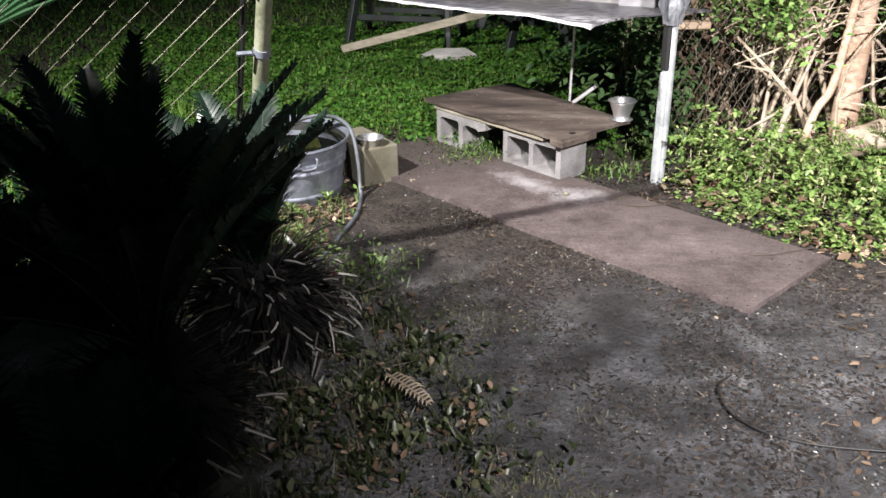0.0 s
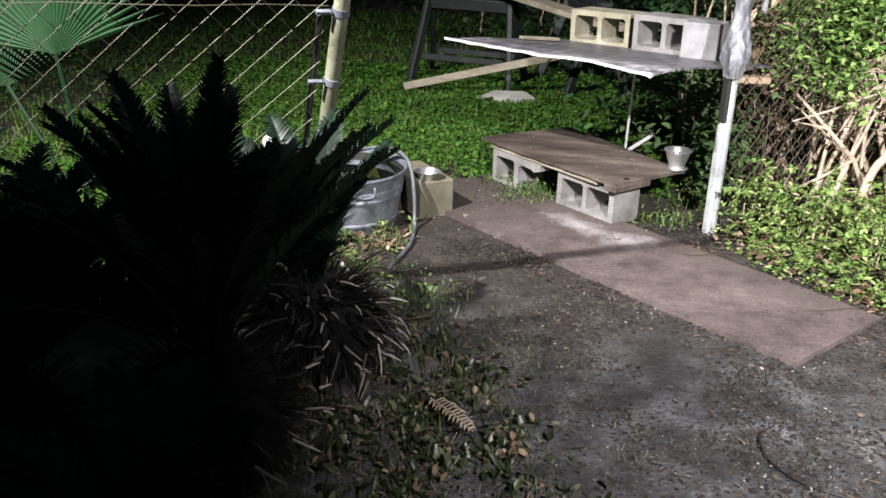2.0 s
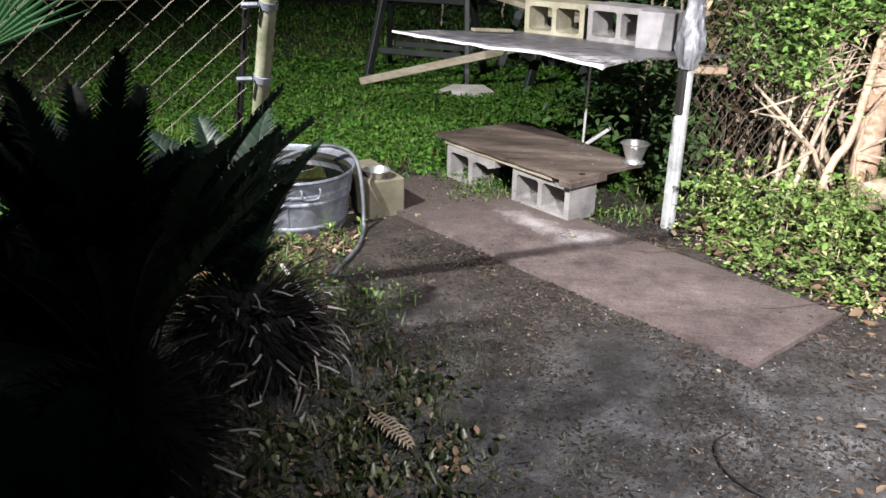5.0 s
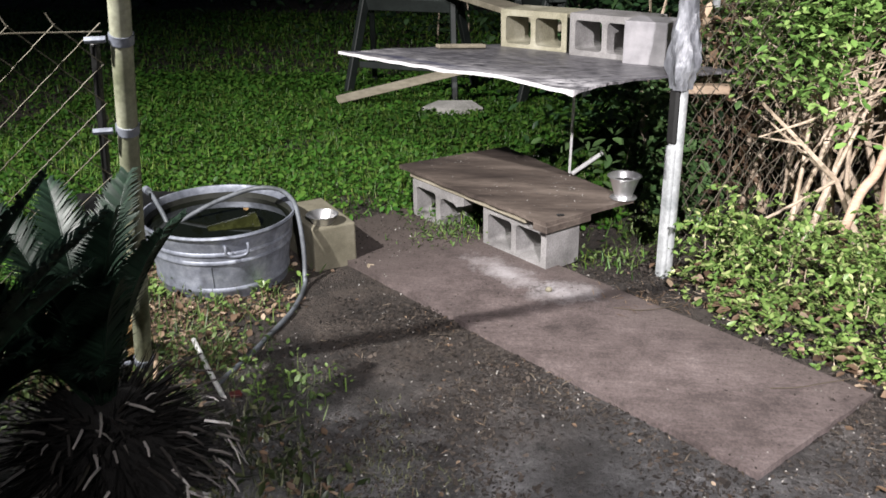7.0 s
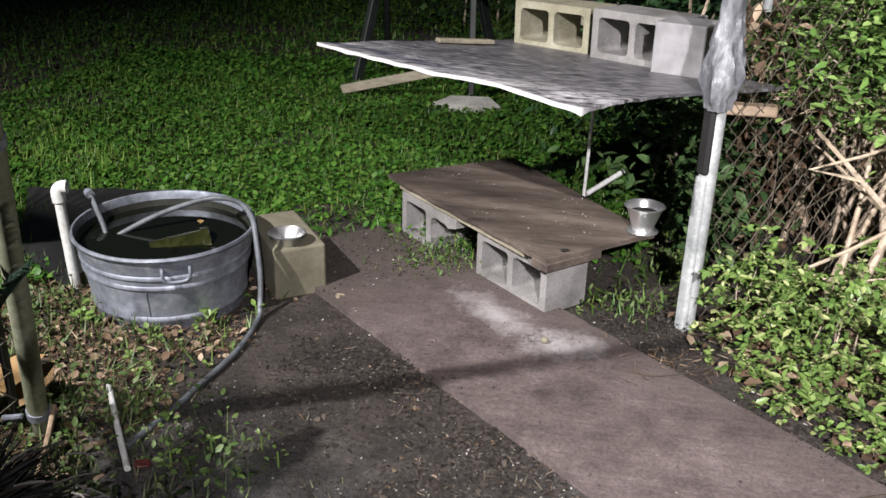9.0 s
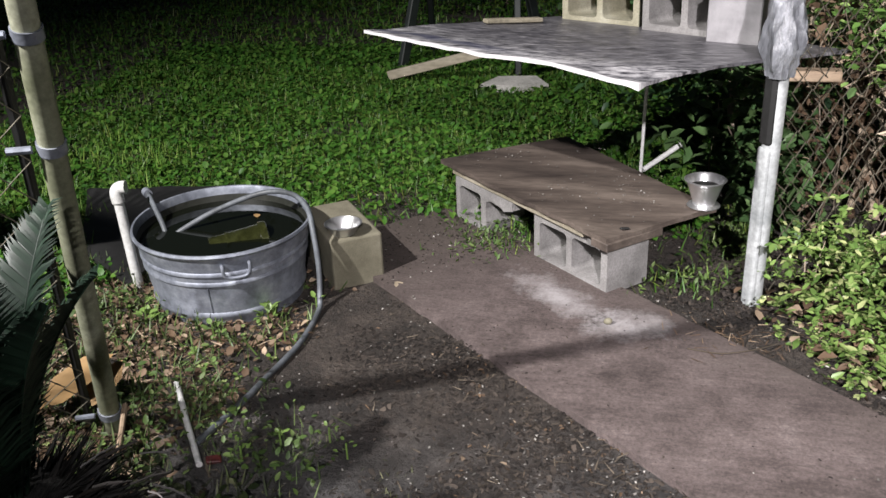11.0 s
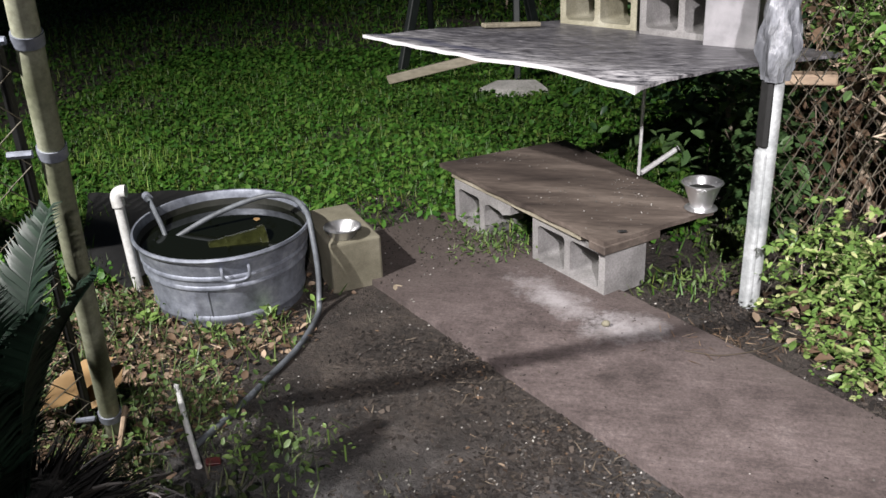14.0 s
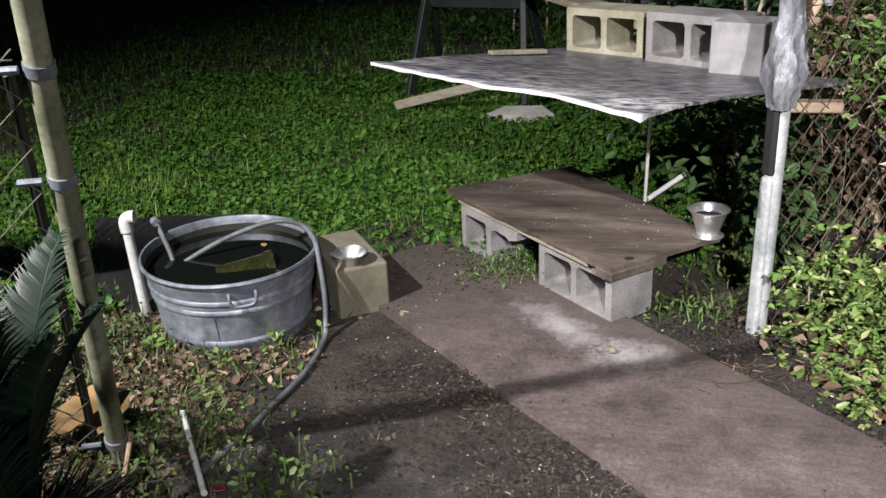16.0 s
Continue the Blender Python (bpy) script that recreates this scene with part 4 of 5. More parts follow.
# ---- sago palms ----
def frond(crown, az, el, length, droop, leaf=0.115, pairs=62, seed=0):
    """One pinnate leaf: arching stalk with two ranks of stiff narrow leaflets in a V."""
    r = np.random.default_rng(seed)
    h = Vector((math.cos(az), math.sin(az), 0))
    pts, e, p = [], el, Vector(crown)
    st = length / 14
    for k in range(15):
        pts.append(p.copy())
        p = p + (h * math.cos(e) + Vector((0, 0, 1)) * math.sin(e)) * st
        e -= droop / 14 * (0.4 + 1.2 * k / 14)
    bm = tube(pts, [0.006 - 0.0046 * k / 14 for k in range(15)], 5)
    me = bpy.data.meshes.new("stalk")
    bm.verts.index_update()
    V = np.array([v.co[:] for v in bm.verts])
    bmesh.ops.triangulate(bm, faces=bm.faces)
    F = np.array([[v.index for v in f.verts] for f in bm.faces])
    bm.free()
    bpy.data.meshes.remove(me)
    Vs, Fs, base = [V], [F], len(V)
    side = Vector((-h.y, h.x, 0))
    for k in range(pairs):
        u = 0.14 + 0.86 * k / pairs
        x = u * 14
        i = min(int(x), 13)
        c = pts[i].lerp(pts[i + 1], x - i)
        d = (pts[i + 1] - pts[i]).normalized()
        up = side.cross(d) * -1
        if up.z < 0:
            up = -up
        ln = leaf * (0.35 + 0.65 * math.sin(math.pi * min(1, 0.12 + u * 0.92)) ** 0.7) * r.uniform(0.88, 1.1)
        for s in (-1, 1):
            a = (side * s * 0.8 + d * (0.45 + 0.3 * u) + up * r.uniform(0.25, 0.5)).normalized()
            w = d.cross(a).cross(a).normalized() * 0.005
            dip = -up * 0.012
            q = [c - w, c + w, c + a * ln * 0.55 - w * 0.9 - dip * 0.3, c + a * ln * 0.55 + w * 0.9 - dip * 0.3, c + a * ln + dip]
            Vs.append(np.array([v[:] for v in q]))
            Fs.append(np.array([(0, 1, 3), (0, 3, 2), (2, 3, 4)]) + base)
            base += 5
    return tri_mesh("frond", np.concatenate(Vs), np.concatenate(Fs), "sago")


def stalk_mesh(length):
    """One cut leaf stalk: a tapered four-sided stub along y."""
    bm = bmesh.new()
    rings = [[bm.verts.new((x * w, length * u, z * w * 0.6 + bend)) for x, z in ((-1, -1), (1, -1), (1, 1), (-1, 1))]
             for u, w, bend in ((0, 0.0032, 0), (0.55, 0.003, 0.004), (1, 0.0018, 0))]
    for a, b in zip(rings, rings[1:]):
        for k in range(4):
            bm.faces.new((a[k], a[(k + 1) % 4], b[(k + 1) % 4], b[k]))
    bm.faces.new(rings[0][::-1])
    bm.faces.new(rings[-1])
    return mesh_of("dead_stalk", bm, "glint_spine")


STALKS = [stalk_mesh(ln) for ln in (0.035, 0.05, 0.065, 0.085, 0.11)]


def sago(at, height, radius, leaves, label, spines, seed, reach=0.2, pale=0):
    r = np.random.default_rng(seed)
    t = thing("sago_palm", at, label, "sago palm", "sago palms by the fence")
    x, y, z = at
    prof = [(0, -0.03), (radius * 0.8, -0.02), (radius, height * 0.3), (radius * 0.9, height * 0.75), (radius * 0.5, height), (0, height + 0.02)]
    part("trunk", lathe(prof, pose(x, y, z), 18), "caudex", t, "fibrous stump, its shade put in as near-black colour", True)
    if spines:
        n = spines
        a, e = r.uniform(0, 2 * math.pi, n), np.arcsin(r.uniform(-0.25, 0.95, n))
        d = np.stack([np.cos(a) * np.cos(e), np.sin(a) * np.cos(e), np.sin(e)], -1)
        e = e - r.uniform(0.1, 1.1, n)
        p = np.array(at) + np.array([0, 0, height * 0.45]) + d * np.array([radius * 0.8, radius * 0.8, height * 0.5])
        V, F = scatter(BLADE, p, a - math.pi / 2 + r.normal(0, 0.3, n), e, r.uniform(-1.5, 1.5, n), r.uniform(0.005, 0.009, n), r.uniform(0.08, reach, n))
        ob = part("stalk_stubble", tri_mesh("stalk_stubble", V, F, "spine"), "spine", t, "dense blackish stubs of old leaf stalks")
        tagged(ob, kind="stuff")
        for k in range(pale):
            a, e = r.uniform(-2.6, 0.9), math.asin(r.uniform(-0.3, 0.9))
            d = Vector((math.cos(a) * math.cos(e), math.sin(a) * math.cos(e), math.sin(e)))
            q = Vector(at) + Vector((0, 0, height * 0.45)) + Vector((d.x * radius * 1.1, d.y * radius * 1.1, d.z * height * 0.55)) + d * r.uniform(0.04, 0.12)
            m = Matrix.Translation(q) @ Euler((e - r.uniform(0.2, 1.2), r.uniform(-1.2, 1.2), a - math.pi / 2 + r.normal(0, 0.25)), "XYZ").to_matrix().to_4x4()
            stub = part("dead_stalk", STALKS[int(r.integers(0, 5))], "glint_spine", t)
            stub.matrix_basis = m
    for k, (az, el, ln, droop) in enumerate(leaves):
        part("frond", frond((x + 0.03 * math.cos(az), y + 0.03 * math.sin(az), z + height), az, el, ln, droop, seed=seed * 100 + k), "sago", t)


sago((-0.56, 2.66, 0.0), 0.32, 0.19,
     [(radians(a), radians(e), l, d) for a, e, l, d in ((88, 75, 0.6, 0.6), (128, 74, 0.62, 0.9), (150, 66, 0.66, 1.0), (185, 50, 0.62, 1.0), (215, 62, 0.66, 0.9), (112, 60, 0.55, 0.9), (170, 34, 0.6, 0.7), (245, 72, 0.6, 0.6),
                                                         (-20, 72, 0.6, 0.5), (-48, 64, 0.62, 0.6), (-72, 68, 0.64, 0.6), (-35, 80, 0.62, 0.5), (15, 76, 0.56, 0.6), (-95, 58, 0.62, 0.8), (-60, 50, 0.52, 0.7))],
     "dark glossy sago palm with a spiny stump beside the fence post", 2300, 3, 0.2, 110)
ring = random.Random(5)


def crown(n, step, els, lo, hi):
    """Fronds all round; those towards the walk stand upright and short."""
    out = []
    for k in range(n):
        az = (k * step + ring.uniform(-8, 8)) % 360
        el, ln = ring.choice(els) + ring.uniform(-6, 6), ring.uniform(lo, hi)
        if az < 75 or az > 265:
            el, ln = max(el, ring.uniform(66, 84)), ln * 0.8
        out.append((radians(az), radians(el), ln, ring.uniform(0.4, 0.9)))
    return out


sago((-0.66, 1.98, 0.0), 0.40, 0.2,
     crown(50, 21, (84, 74, 62, 48, 30), 0.62, 0.8) + [(radians(a), radians(e), l, d) for a, e, l, d in ((-8, 65, 0.82, 0.45), (4, 60, 0.78, 0.5), (14, 68, 0.84, 0.4), (-20, 68, 0.8, 0.45), (22, 62, 0.8, 0.5), (160, 46, 0.6, 0.7), (178, 54, 0.64, 0.7), (195, 44, 0.6, 0.7), (145, 56, 0.66, 0.7))],
     "dense dark sago palm with arching stiff fronds", 900, 4, 0.2, 40)
sago((-1.15, 1.75, 0.0), 0.36, 0.2,
     crown(40, 24, (80, 68, 52, 35), 0.6, 0.78) + [(radians(a), radians(e), l, d) for a, e, l, d in ((10, 56, 0.62, 0.7), (28, 48, 0.6, 0.7), (45, 60, 0.66, 0.6), (58, 50, 0.62, 0.7), (70, 64, 0.7, 0.6), (35, 38, 0.55, 0.6))],
     "dense dark sago palm with arching stiff fronds", 500, 5)
sago((-1.62, 2.15, 0.0), 0.4, 0.2,
     crown(32, 23, (78, 62, 45, 30), 0.55, 0.72),
     "dense dark sago palm with arching stiff fronds", 300, 8)
sago((-0.52, 1.36, 0.0), 0.2, 0.15,
     crown(22, 29, (70, 50, 35), 0.4, 0.5),
     "young dark sago palm low over the ground", 1400, 6, 0.24, 60)


# ---- fan palm behind the fence ----
def fan_palm(at):
    t = thing("fan_palm", at, "bright green fan palm leaf standing behind the chain-link fence", "fan palm")
    for hub, tilt, turn, rad in (((-0.08, 0, 0.88), 12, 8, 0.58), ((-0.4, 0.1, 0.7), 20, 40, 0.46)):
        hub = Vector(at) + Vector(hub)
        m = Matrix.Translation(hub) @ pose(0, 0, 0, 0, 0, turn) @ pose(0, 0, 0, 90 - tilt, 0, 0)
        for k in range(30):
            a = radians(22 + 150 * k / 29)
            ln = rad * (0.82 + 0.18 * math.sin(a)) * ring.uniform(0.95, 1.03)
            d, s = Vector((math.cos(a), math.sin(a), 0)), Vector((-math.sin(a), math.cos(a), 0))
            bm = bmesh.new()
            q = [bm.verts.new(m @ v) for v in (Vector((0, 0, 0)), d * ln * 0.5 + s * 0.0125, d * ln * 0.5 + Vector((0, 0, 0.012)), d * ln * 0.5 - s * 0.0125, d * ln + Vector((0, 0, -0.03)))]
            for f in ((0, 1, 2), (0, 2, 3), (1, 4, 2), (2, 4, 3)):
                bm.faces.new([q[i] for i in f])
            part("leaflet", bm, "palm", t)
        part("stalk", tube([Vector(at) + Vector((0, 0, -0.02)), hub.lerp(Vector(at), 0.4) + Vector((0.02, 0, 0)), hub], 0.01, 6), "palm", t)


fan_palm((-1.90, 3.6, 0.0))


# ---- lawn ----
def lawn():
    edge_x, edge_y = [-8, -2.3, -1.6, -1.45, -1.25, -0.75, -0.55, -0.2, 0.0, 0.2, 1.2, 3.5], [0.9, 2.35, 3.45, 3.75, 4.5, 4.8, 4.82, 5.02, 4.93, 4.9, 4.95, 6.0]

    def spots(n, x0, x1, y1, soft):
        x, y = uni(x0, x1, n), uni(1.0, y1, n)
        keep = y > np.interp(x, edge_x, edge_y) + rng.normal(0, soft, n)
        keep &= ~((x > 0.9) & (y < 5.6))
        # clear of the black liner
        quad = ((-1.22, 4.12), (-1.2, 5.12), (-1.92, 4.95), (-1.58, 4.36))
        inside = np.ones(n, bool)
        for (ax, ay), (bx, by) in zip(quad, quad[1:] + quad[:1]):
            inside &= (bx - ax) * (y - ay) - (by - ay) * (x - ax) > 0.01
        keep &= ~inside
        bare = np.array([noise.noise((a * 1.3, b * 1.3, 20)) for a, b in zip(x, y)])
        keep &= (bare > -0.42) | (rng.random(n) < 0.3)
        return on_ground(np.stack([x, y], -1)[keep])

    p = np.concatenate([spots(90000, -3.2, 1.6, 7.6, 0.06), spots(56000, -8, 4, 12.5, 0.1)])
    n = len(p)
    far = np.clip((p[:, 1] - 6) / 5, 0, 1)
    V, F = scatter(BLADE, p, uni(0, 6.3, n), uni(0.5, 1.45, n), uni(-0.6, 0.6, n), uni(0.004, 0.0075, n) * (1 + far), uni(0.035, 0.085, n) * (1 + 0.4 * far))
    solo("lawn_grass", tri_mesh("lawn_grass", V, F, "grass"), "", "short rough green lawn grass mixed with clover", "grass", kind="stuff")
    p = np.concatenate([spots(80000, -3.2, 1.6, 8.4, 0.06), spots(44000, -8, 4, 12.5, 0.1)])
    n = len(p)
    far = np.clip((p[:, 1] - 6) / 5, 0, 1)
    p[:, 2] += uni(0.01, 0.05, n)
    V, F = scatter(ROUND, p, uni(0, 6.3, n), uni(-0.3, 0.8, n), uni(-0.5, 0.5, n), uni(0.016, 0.034, n) * (1 + 0.6 * far), uni(0.02, 0.045, n) * (1 + 0.6 * far))
    solo("lawn_clover", tri_mesh("lawn_clover", V, F, "clover"), "", "small round-leaved weeds through the lawn", "weeds", kind="stuff")


lawn()


def patch(name, material, shape, poly_fn, n, size, pitch, lift, label, category="weeds", stretch=1.0, whorl=1):
    x0, x1, y0, y1 = poly_fn(None, None)
    x, y = uni(x0, x1, n), uni(y0, y1, n)
    keep = poly_fn(x, y) > rng.random(n)
    p = on_ground(np.stack([x, y], -1)[keep])
    n = len(p)
    p[:, 2] += uni(*lift, n) * rng.random(n)
    s, yaw = uni(*size, n), uni(0, 6.3, n)
    if whorl > 1:  # leaves in rosettes about a shoot
        p, s, yaw = np.repeat(p, whorl, 0), np.repeat(s, whorl), np.repeat(yaw, whorl)
        n = len(p)
        yaw = yaw + np.tile(np.arange(whorl) * 6.283 / whorl, n // whorl) + rng.normal(0, 0.25, n)
        s = s * uni(0.6, 1.15, n)
        p[:, 2] += uni(-0.012, 0.012, n)
    V, F = scatter(shape, p, yaw, uni(*pitch, n), uni(-0.6, 0.6, n), s * stretch, s)
    return solo(name, tri_mesh(name, V, F, material), "", label, category, kind="stuff")


def clumpy(x, y, scale, seed):
    return np.array([noise.noise((a * scale, b * scale, seed)) for a, b in zip(x, y)])


def near_bed(x, y):
    if x is None:
        return -0.75, 0.7, 0.6, 3.2
    edge = np.interp(y, [0.6, 1.4, 2.06, 2.5, 2.9, 3.2], [0.66, 0.58, 0.5, 0.36, 0.08, -0.3])
    return np.clip((edge - x) / 0.3, 0, 1) * np.clip(0.5 + 1.7 * clumpy(x, y, 5, 31), 0, 1)


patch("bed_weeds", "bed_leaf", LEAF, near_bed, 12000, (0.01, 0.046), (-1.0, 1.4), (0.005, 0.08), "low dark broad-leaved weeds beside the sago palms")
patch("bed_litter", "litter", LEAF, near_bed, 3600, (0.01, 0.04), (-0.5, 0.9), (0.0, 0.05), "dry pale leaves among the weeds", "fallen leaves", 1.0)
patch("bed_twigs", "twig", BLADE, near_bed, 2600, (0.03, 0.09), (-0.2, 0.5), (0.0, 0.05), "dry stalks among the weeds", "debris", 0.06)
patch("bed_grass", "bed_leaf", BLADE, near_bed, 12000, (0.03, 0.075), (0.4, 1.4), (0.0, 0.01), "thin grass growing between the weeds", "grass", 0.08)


def thin_grass(x, y):
    if x is None:
        return -0.6, 0.95, 1.2, 3.4
    edge = np.interp(y, [1.2, 2.06, 2.6, 3.4], [0.95, 0.82, 0.58, 0.05])
    return np.clip((edge - x) / 0.5, 0, 1) * np.clip(0.2 + 1.6 * clumpy(x, y, 4, 33), 0, 1) * 0.7


patch("thin_grass", "moss", BLADE, thin_grass, 60000, (0.01, 0.028), (0.3, 1.3), (0.0, 0.005), "sparse short grass at the edge of the bare soil", "grass", 0.1)


def post_bed(x, y):
    if x is None:
        return -1.9, -0.1, 2.75, 4.2
    a = np.exp(-(((x + 0.65) / 0.19) ** 2 + ((y - 3.38) / 0.22) ** 2))
    b = np.exp(-(((x + 0.3) / 0.2) ** 2 + ((y - 3.25) / 0.1) ** 2)) * 0.85
    c = np.exp(-(((x + 1.2) / 0.22) ** 2 + ((y - 3.95) / 0.14) ** 2)) * 0.7
    d = np.clip((-0.85 - x) / 0.3, 0, 1) * np.clip((3.9 - y) / 0.5, 0, 1) * 0.7
    return np.clip(np.maximum.reduce([a, b, c, d]) * (0.8 + 1.2 * clumpy(x, y, 6, 35)), 0, 1)


patch("post_weeds", "weed", LEAF, post_bed, 11000, (0.012, 0.034), (-0.3, 1.0), (0.0, 0.11), "broad-leaved weeds round the foot of the fence post")
patch("post_grass", "weed", BLADE, post_bed, 6000, (0.03, 0.085), (0.6, 1.5), (0.0, 0.01), "long grass tufts round the fence post", "grass", 0.05)


def fence_grass(x, y):
    if x is None:
        return -4.2, -1.3, 2.3, 6.0
    return np.clip(0.25 + 1.2 * clumpy(x, y, 3, 61), 0, 1) * np.clip((y - (3.05 + 0.75 * (x + 0.9))) / 0.2, 0, 1) * np.clip((-1.5 - x) / 0.3, 0, 1)


patch("fence_grass", "lit_grass", BLADE, fence_grass, 20000, (0.06, 0.13), (0.7, 1.5), (0.0, 0.01), "long grass tufts behind the fence, coloured brighter for the light on them", "grass", 0.05)


def weed_clump(x, y, n, size, label):
    t = thing("weed_plant", (x, y, 0), label, "weed", "small weeds by the tub")
    for k in range(n):
        a, e = 2.4 * k, ring.uniform(0.1, 1.0)
        r_ = 0.008 + 0.02 * k / n
        tip = Vector((x + math.cos(a) * r_, y + math.sin(a) * r_, 0.012 + 0.045 * (1 - k / n) * ring.uniform(0.6, 1.2)))
        V, F = scatter(LEAF, np.array([tip[:]]), np.array([a - math.pi / 2]), np.array([e]), np.array([ring.uniform(-0.4, 0.4)]), size * 1.25, size)
        part("leaf", tri_mesh("leaf", V, F, "cover"), "cover", t)
    part("stem", tube([(x, y, -0.01), (x, y, 0.05)], 0.003, 5), "cover", t)


for wx, wy, wn, ws in ((-0.592, 3.975, 12, 0.045), (-0.846, 3.955, 16, 0.0405), (-0.74, 3.85, 9, 0.0315), (-1.02, 3.9, 12, 0.036), (-0.46, 4.1, 5, 0.03), (-0.28, 3.32, 7, 0.018), (-0.15, 3.36, 6, 0.017), (-0.36, 3.24, 8, 0.02), (-0.08, 3.3, 5, 0.016)):
    weed_clump(wx, wy, wn, ws, "small bright-leaved weed growing in the soil")


# ---- weeds at the platform ----
def under_platform(x, y):
    if x is None:
        return -0.2, 1.15, 4.25, 5.5
    a = np.exp(-(((x - 0.1) / 0.17) ** 2 + ((y - 4.74) / 0.15) ** 2))
    b = np.exp(-(((x - 0.82) / 0.16) ** 2 + ((y - 4.5) / 0.1) ** 2)) * 0.7
    c = np.exp(-(((x - 1.05) / 0.12) ** 2 + ((y - 4.95) / 0.3) ** 2))
    return np.maximum.reduce([a, b, c])


patch("platform_weeds", "weed", LEAF, under_platform, 8500, (0.014, 0.036), (-0.1, 1.0), (0.0, 0.1), "small weeds round the platform's blocks", stretch=0.8)
patch("platform_grass", "grass", BLADE, under_platform, 5200, (0.03, 0.07), (0.4, 1.4), (0.0, 0.01), "grass between the platform's blocks", "grass", 0.1)


# ---- groundcover before the hedge ----
def cover(x, y):
    if x is None:
        return 1.0, 4.2, 2.4, 5.4
    front = np.interp(x, [1.0, 1.1, 1.25, 1.4, 1.6, 1.8, 2.0, 2.6, 4.2], [4.32, 4.12, 3.85, 3.67, 3.46, 3.36, 3.25, 3.0, 2.8])
    return np.clip((y - front) / 0.12 + 0.6 * clumpy(x, y, 6, 40), 0, 1) * np.clip((0.6 + 0.75 * x + 3.1 - y) / 0.3, 0, 1) * np.clip(0.75 + 0.9 * clumpy(x, y, 4, 41), 0.12, 1)


patch("groundcover", "cover", LEAF, cover, 8000, (0.02, 0.05), (-0.3, 0.8), (0.03, 0.3), "dense leafy groundcover before the hedge", "groundcover", 0.85, 5)
patch("groundcover_low", "cover", ROUND, cover, 9000, (0.012, 0.027), (-0.3, 0.7), (0.01, 0.09), "small-leaved groundcover at the edge of the plywood", "groundcover", 0.9, 5)
patch("cover_straw", "husk", BLADE, cover, 3500, (0.02, 0.07), (-0.1, 0.5), (0.0, 0.06), "pale dry straw in the groundcover", "debris", 0.09)
patch("hedge_litter", "litter", LEAF, cover, 9000, (0.025, 0.065), (-0.4, 0.5), (0.0, 0.1), "dry brown leaves lying under the groundcover", "fallen leaves", 1.2)


# ---- hedge: stems and leaf sprays ----
def hedge():
    r = np.random.default_rng(11)
    tips = []

    def limb(p, d, length, rad, depth, stems, bm):
        pts, q = [p], p
        for k in range(4):
            d = (d + Vector(r.normal(0, 0.16, 3)) + Vector((0, 0, 0.06))).normalized()
            if q.x < 1.42 and d.x < 0.05:
                d.x = abs(d.x) + 0.1
            q = q + d * length / 4
            pts.append(q)
        tube(pts, [rad * (1 - 0.14 * k) for k in range(5)], 6, bm)
        if depth:
            for k in range(3 if depth > 1 else 2):
                nd = (d + Vector(r.normal(0, 0.5, 3))).normalized()
                limb(pts[int(r.integers(2, 5))], nd, length * r.uniform(0.5, 0.8), rad * 0.55, depth - 1, stems, bm)
        else:
            tips.append(q)

    spots = [(1.62, 5.0, 0.012), (1.75, 5.2, 0.016), (1.66, 4.76, 0.022), (1.85, 4.95, 0.02), (2.0, 4.75, 0.018), (2.12, 5.1, 0.024), (2.3, 4.85, 0.02), (2.5, 5.15, 0.026), (2.75, 5.3, 0.024), (3.0, 5.2, 0.022), (1.55, 5.25, 0.018), (2.0, 5.5, 0.02), (2.5, 5.6, 0.02), (3.3, 5.5, 0.024)]
    for x, y, rad in spots:
        t = thing("hedge_shrub", (x, y, 0), "tall leafy shrub with bare tan stems in the hedge", "shrub", "shrubs of the hedge")
        for k in range(3):
            bm = bmesh.new()
            d = Vector((r.normal(0.02, 0.25), r.normal(0, 0.2), 1)).normalized()
            limb(Vector((x + r.normal(0, 0.05), y + r.normal(0, 0.05), -0.03)), d, r.uniform(0.7, 1.0), rad * r.uniform(0.6, 1.0), 2, t, bm)
            part("stem", bm, "bark", t, "", True)
        own = np.array([p[:] for p in tips])
        tips.clear()
        own = own[own[:, 2] > 0.55]
        k = 78
        c = np.repeat(own, k, 0)
        p = c + r.normal(0, 1, (len(c), 3)) * np.array([0.13, 0.13, 0.11])
        extra = 1900
        hi = np.stack([r.normal(x, 0.2, extra), r.normal(y, 0.2, extra), r.uniform(0.68, 2.3, extra)], -1)
        p = np.concatenate([p, hi])
        p = p[(p[:, 0] > 1.24) & (p[:, 2] > 0.5) & (r.random(len(p)) < np.clip((p[:, 2] - 0.45) / 0.4, 0.06, 1))]
        p = p[~((p[:, 0] > 1.75) & (p[:, 0] < 2.4) & (p[:, 1] < 4.95) & (p[:, 2] < 0.98))]
        n = len(p)
        s = r.uniform(0.024, 0.058, n)
        V, F = scatter(LEAF, p, r.uniform(0, 6.3, n), r.uniform(-0.7, 0.7, n), r.uniform(-0.7, 0.7, n), s * 0.95, s)
        tagged(part("leaves", tri_mesh("leaves", V, F, "hedge"), "hedge", t, "glossy green oval leaves"), kind="stuff")


hedge()


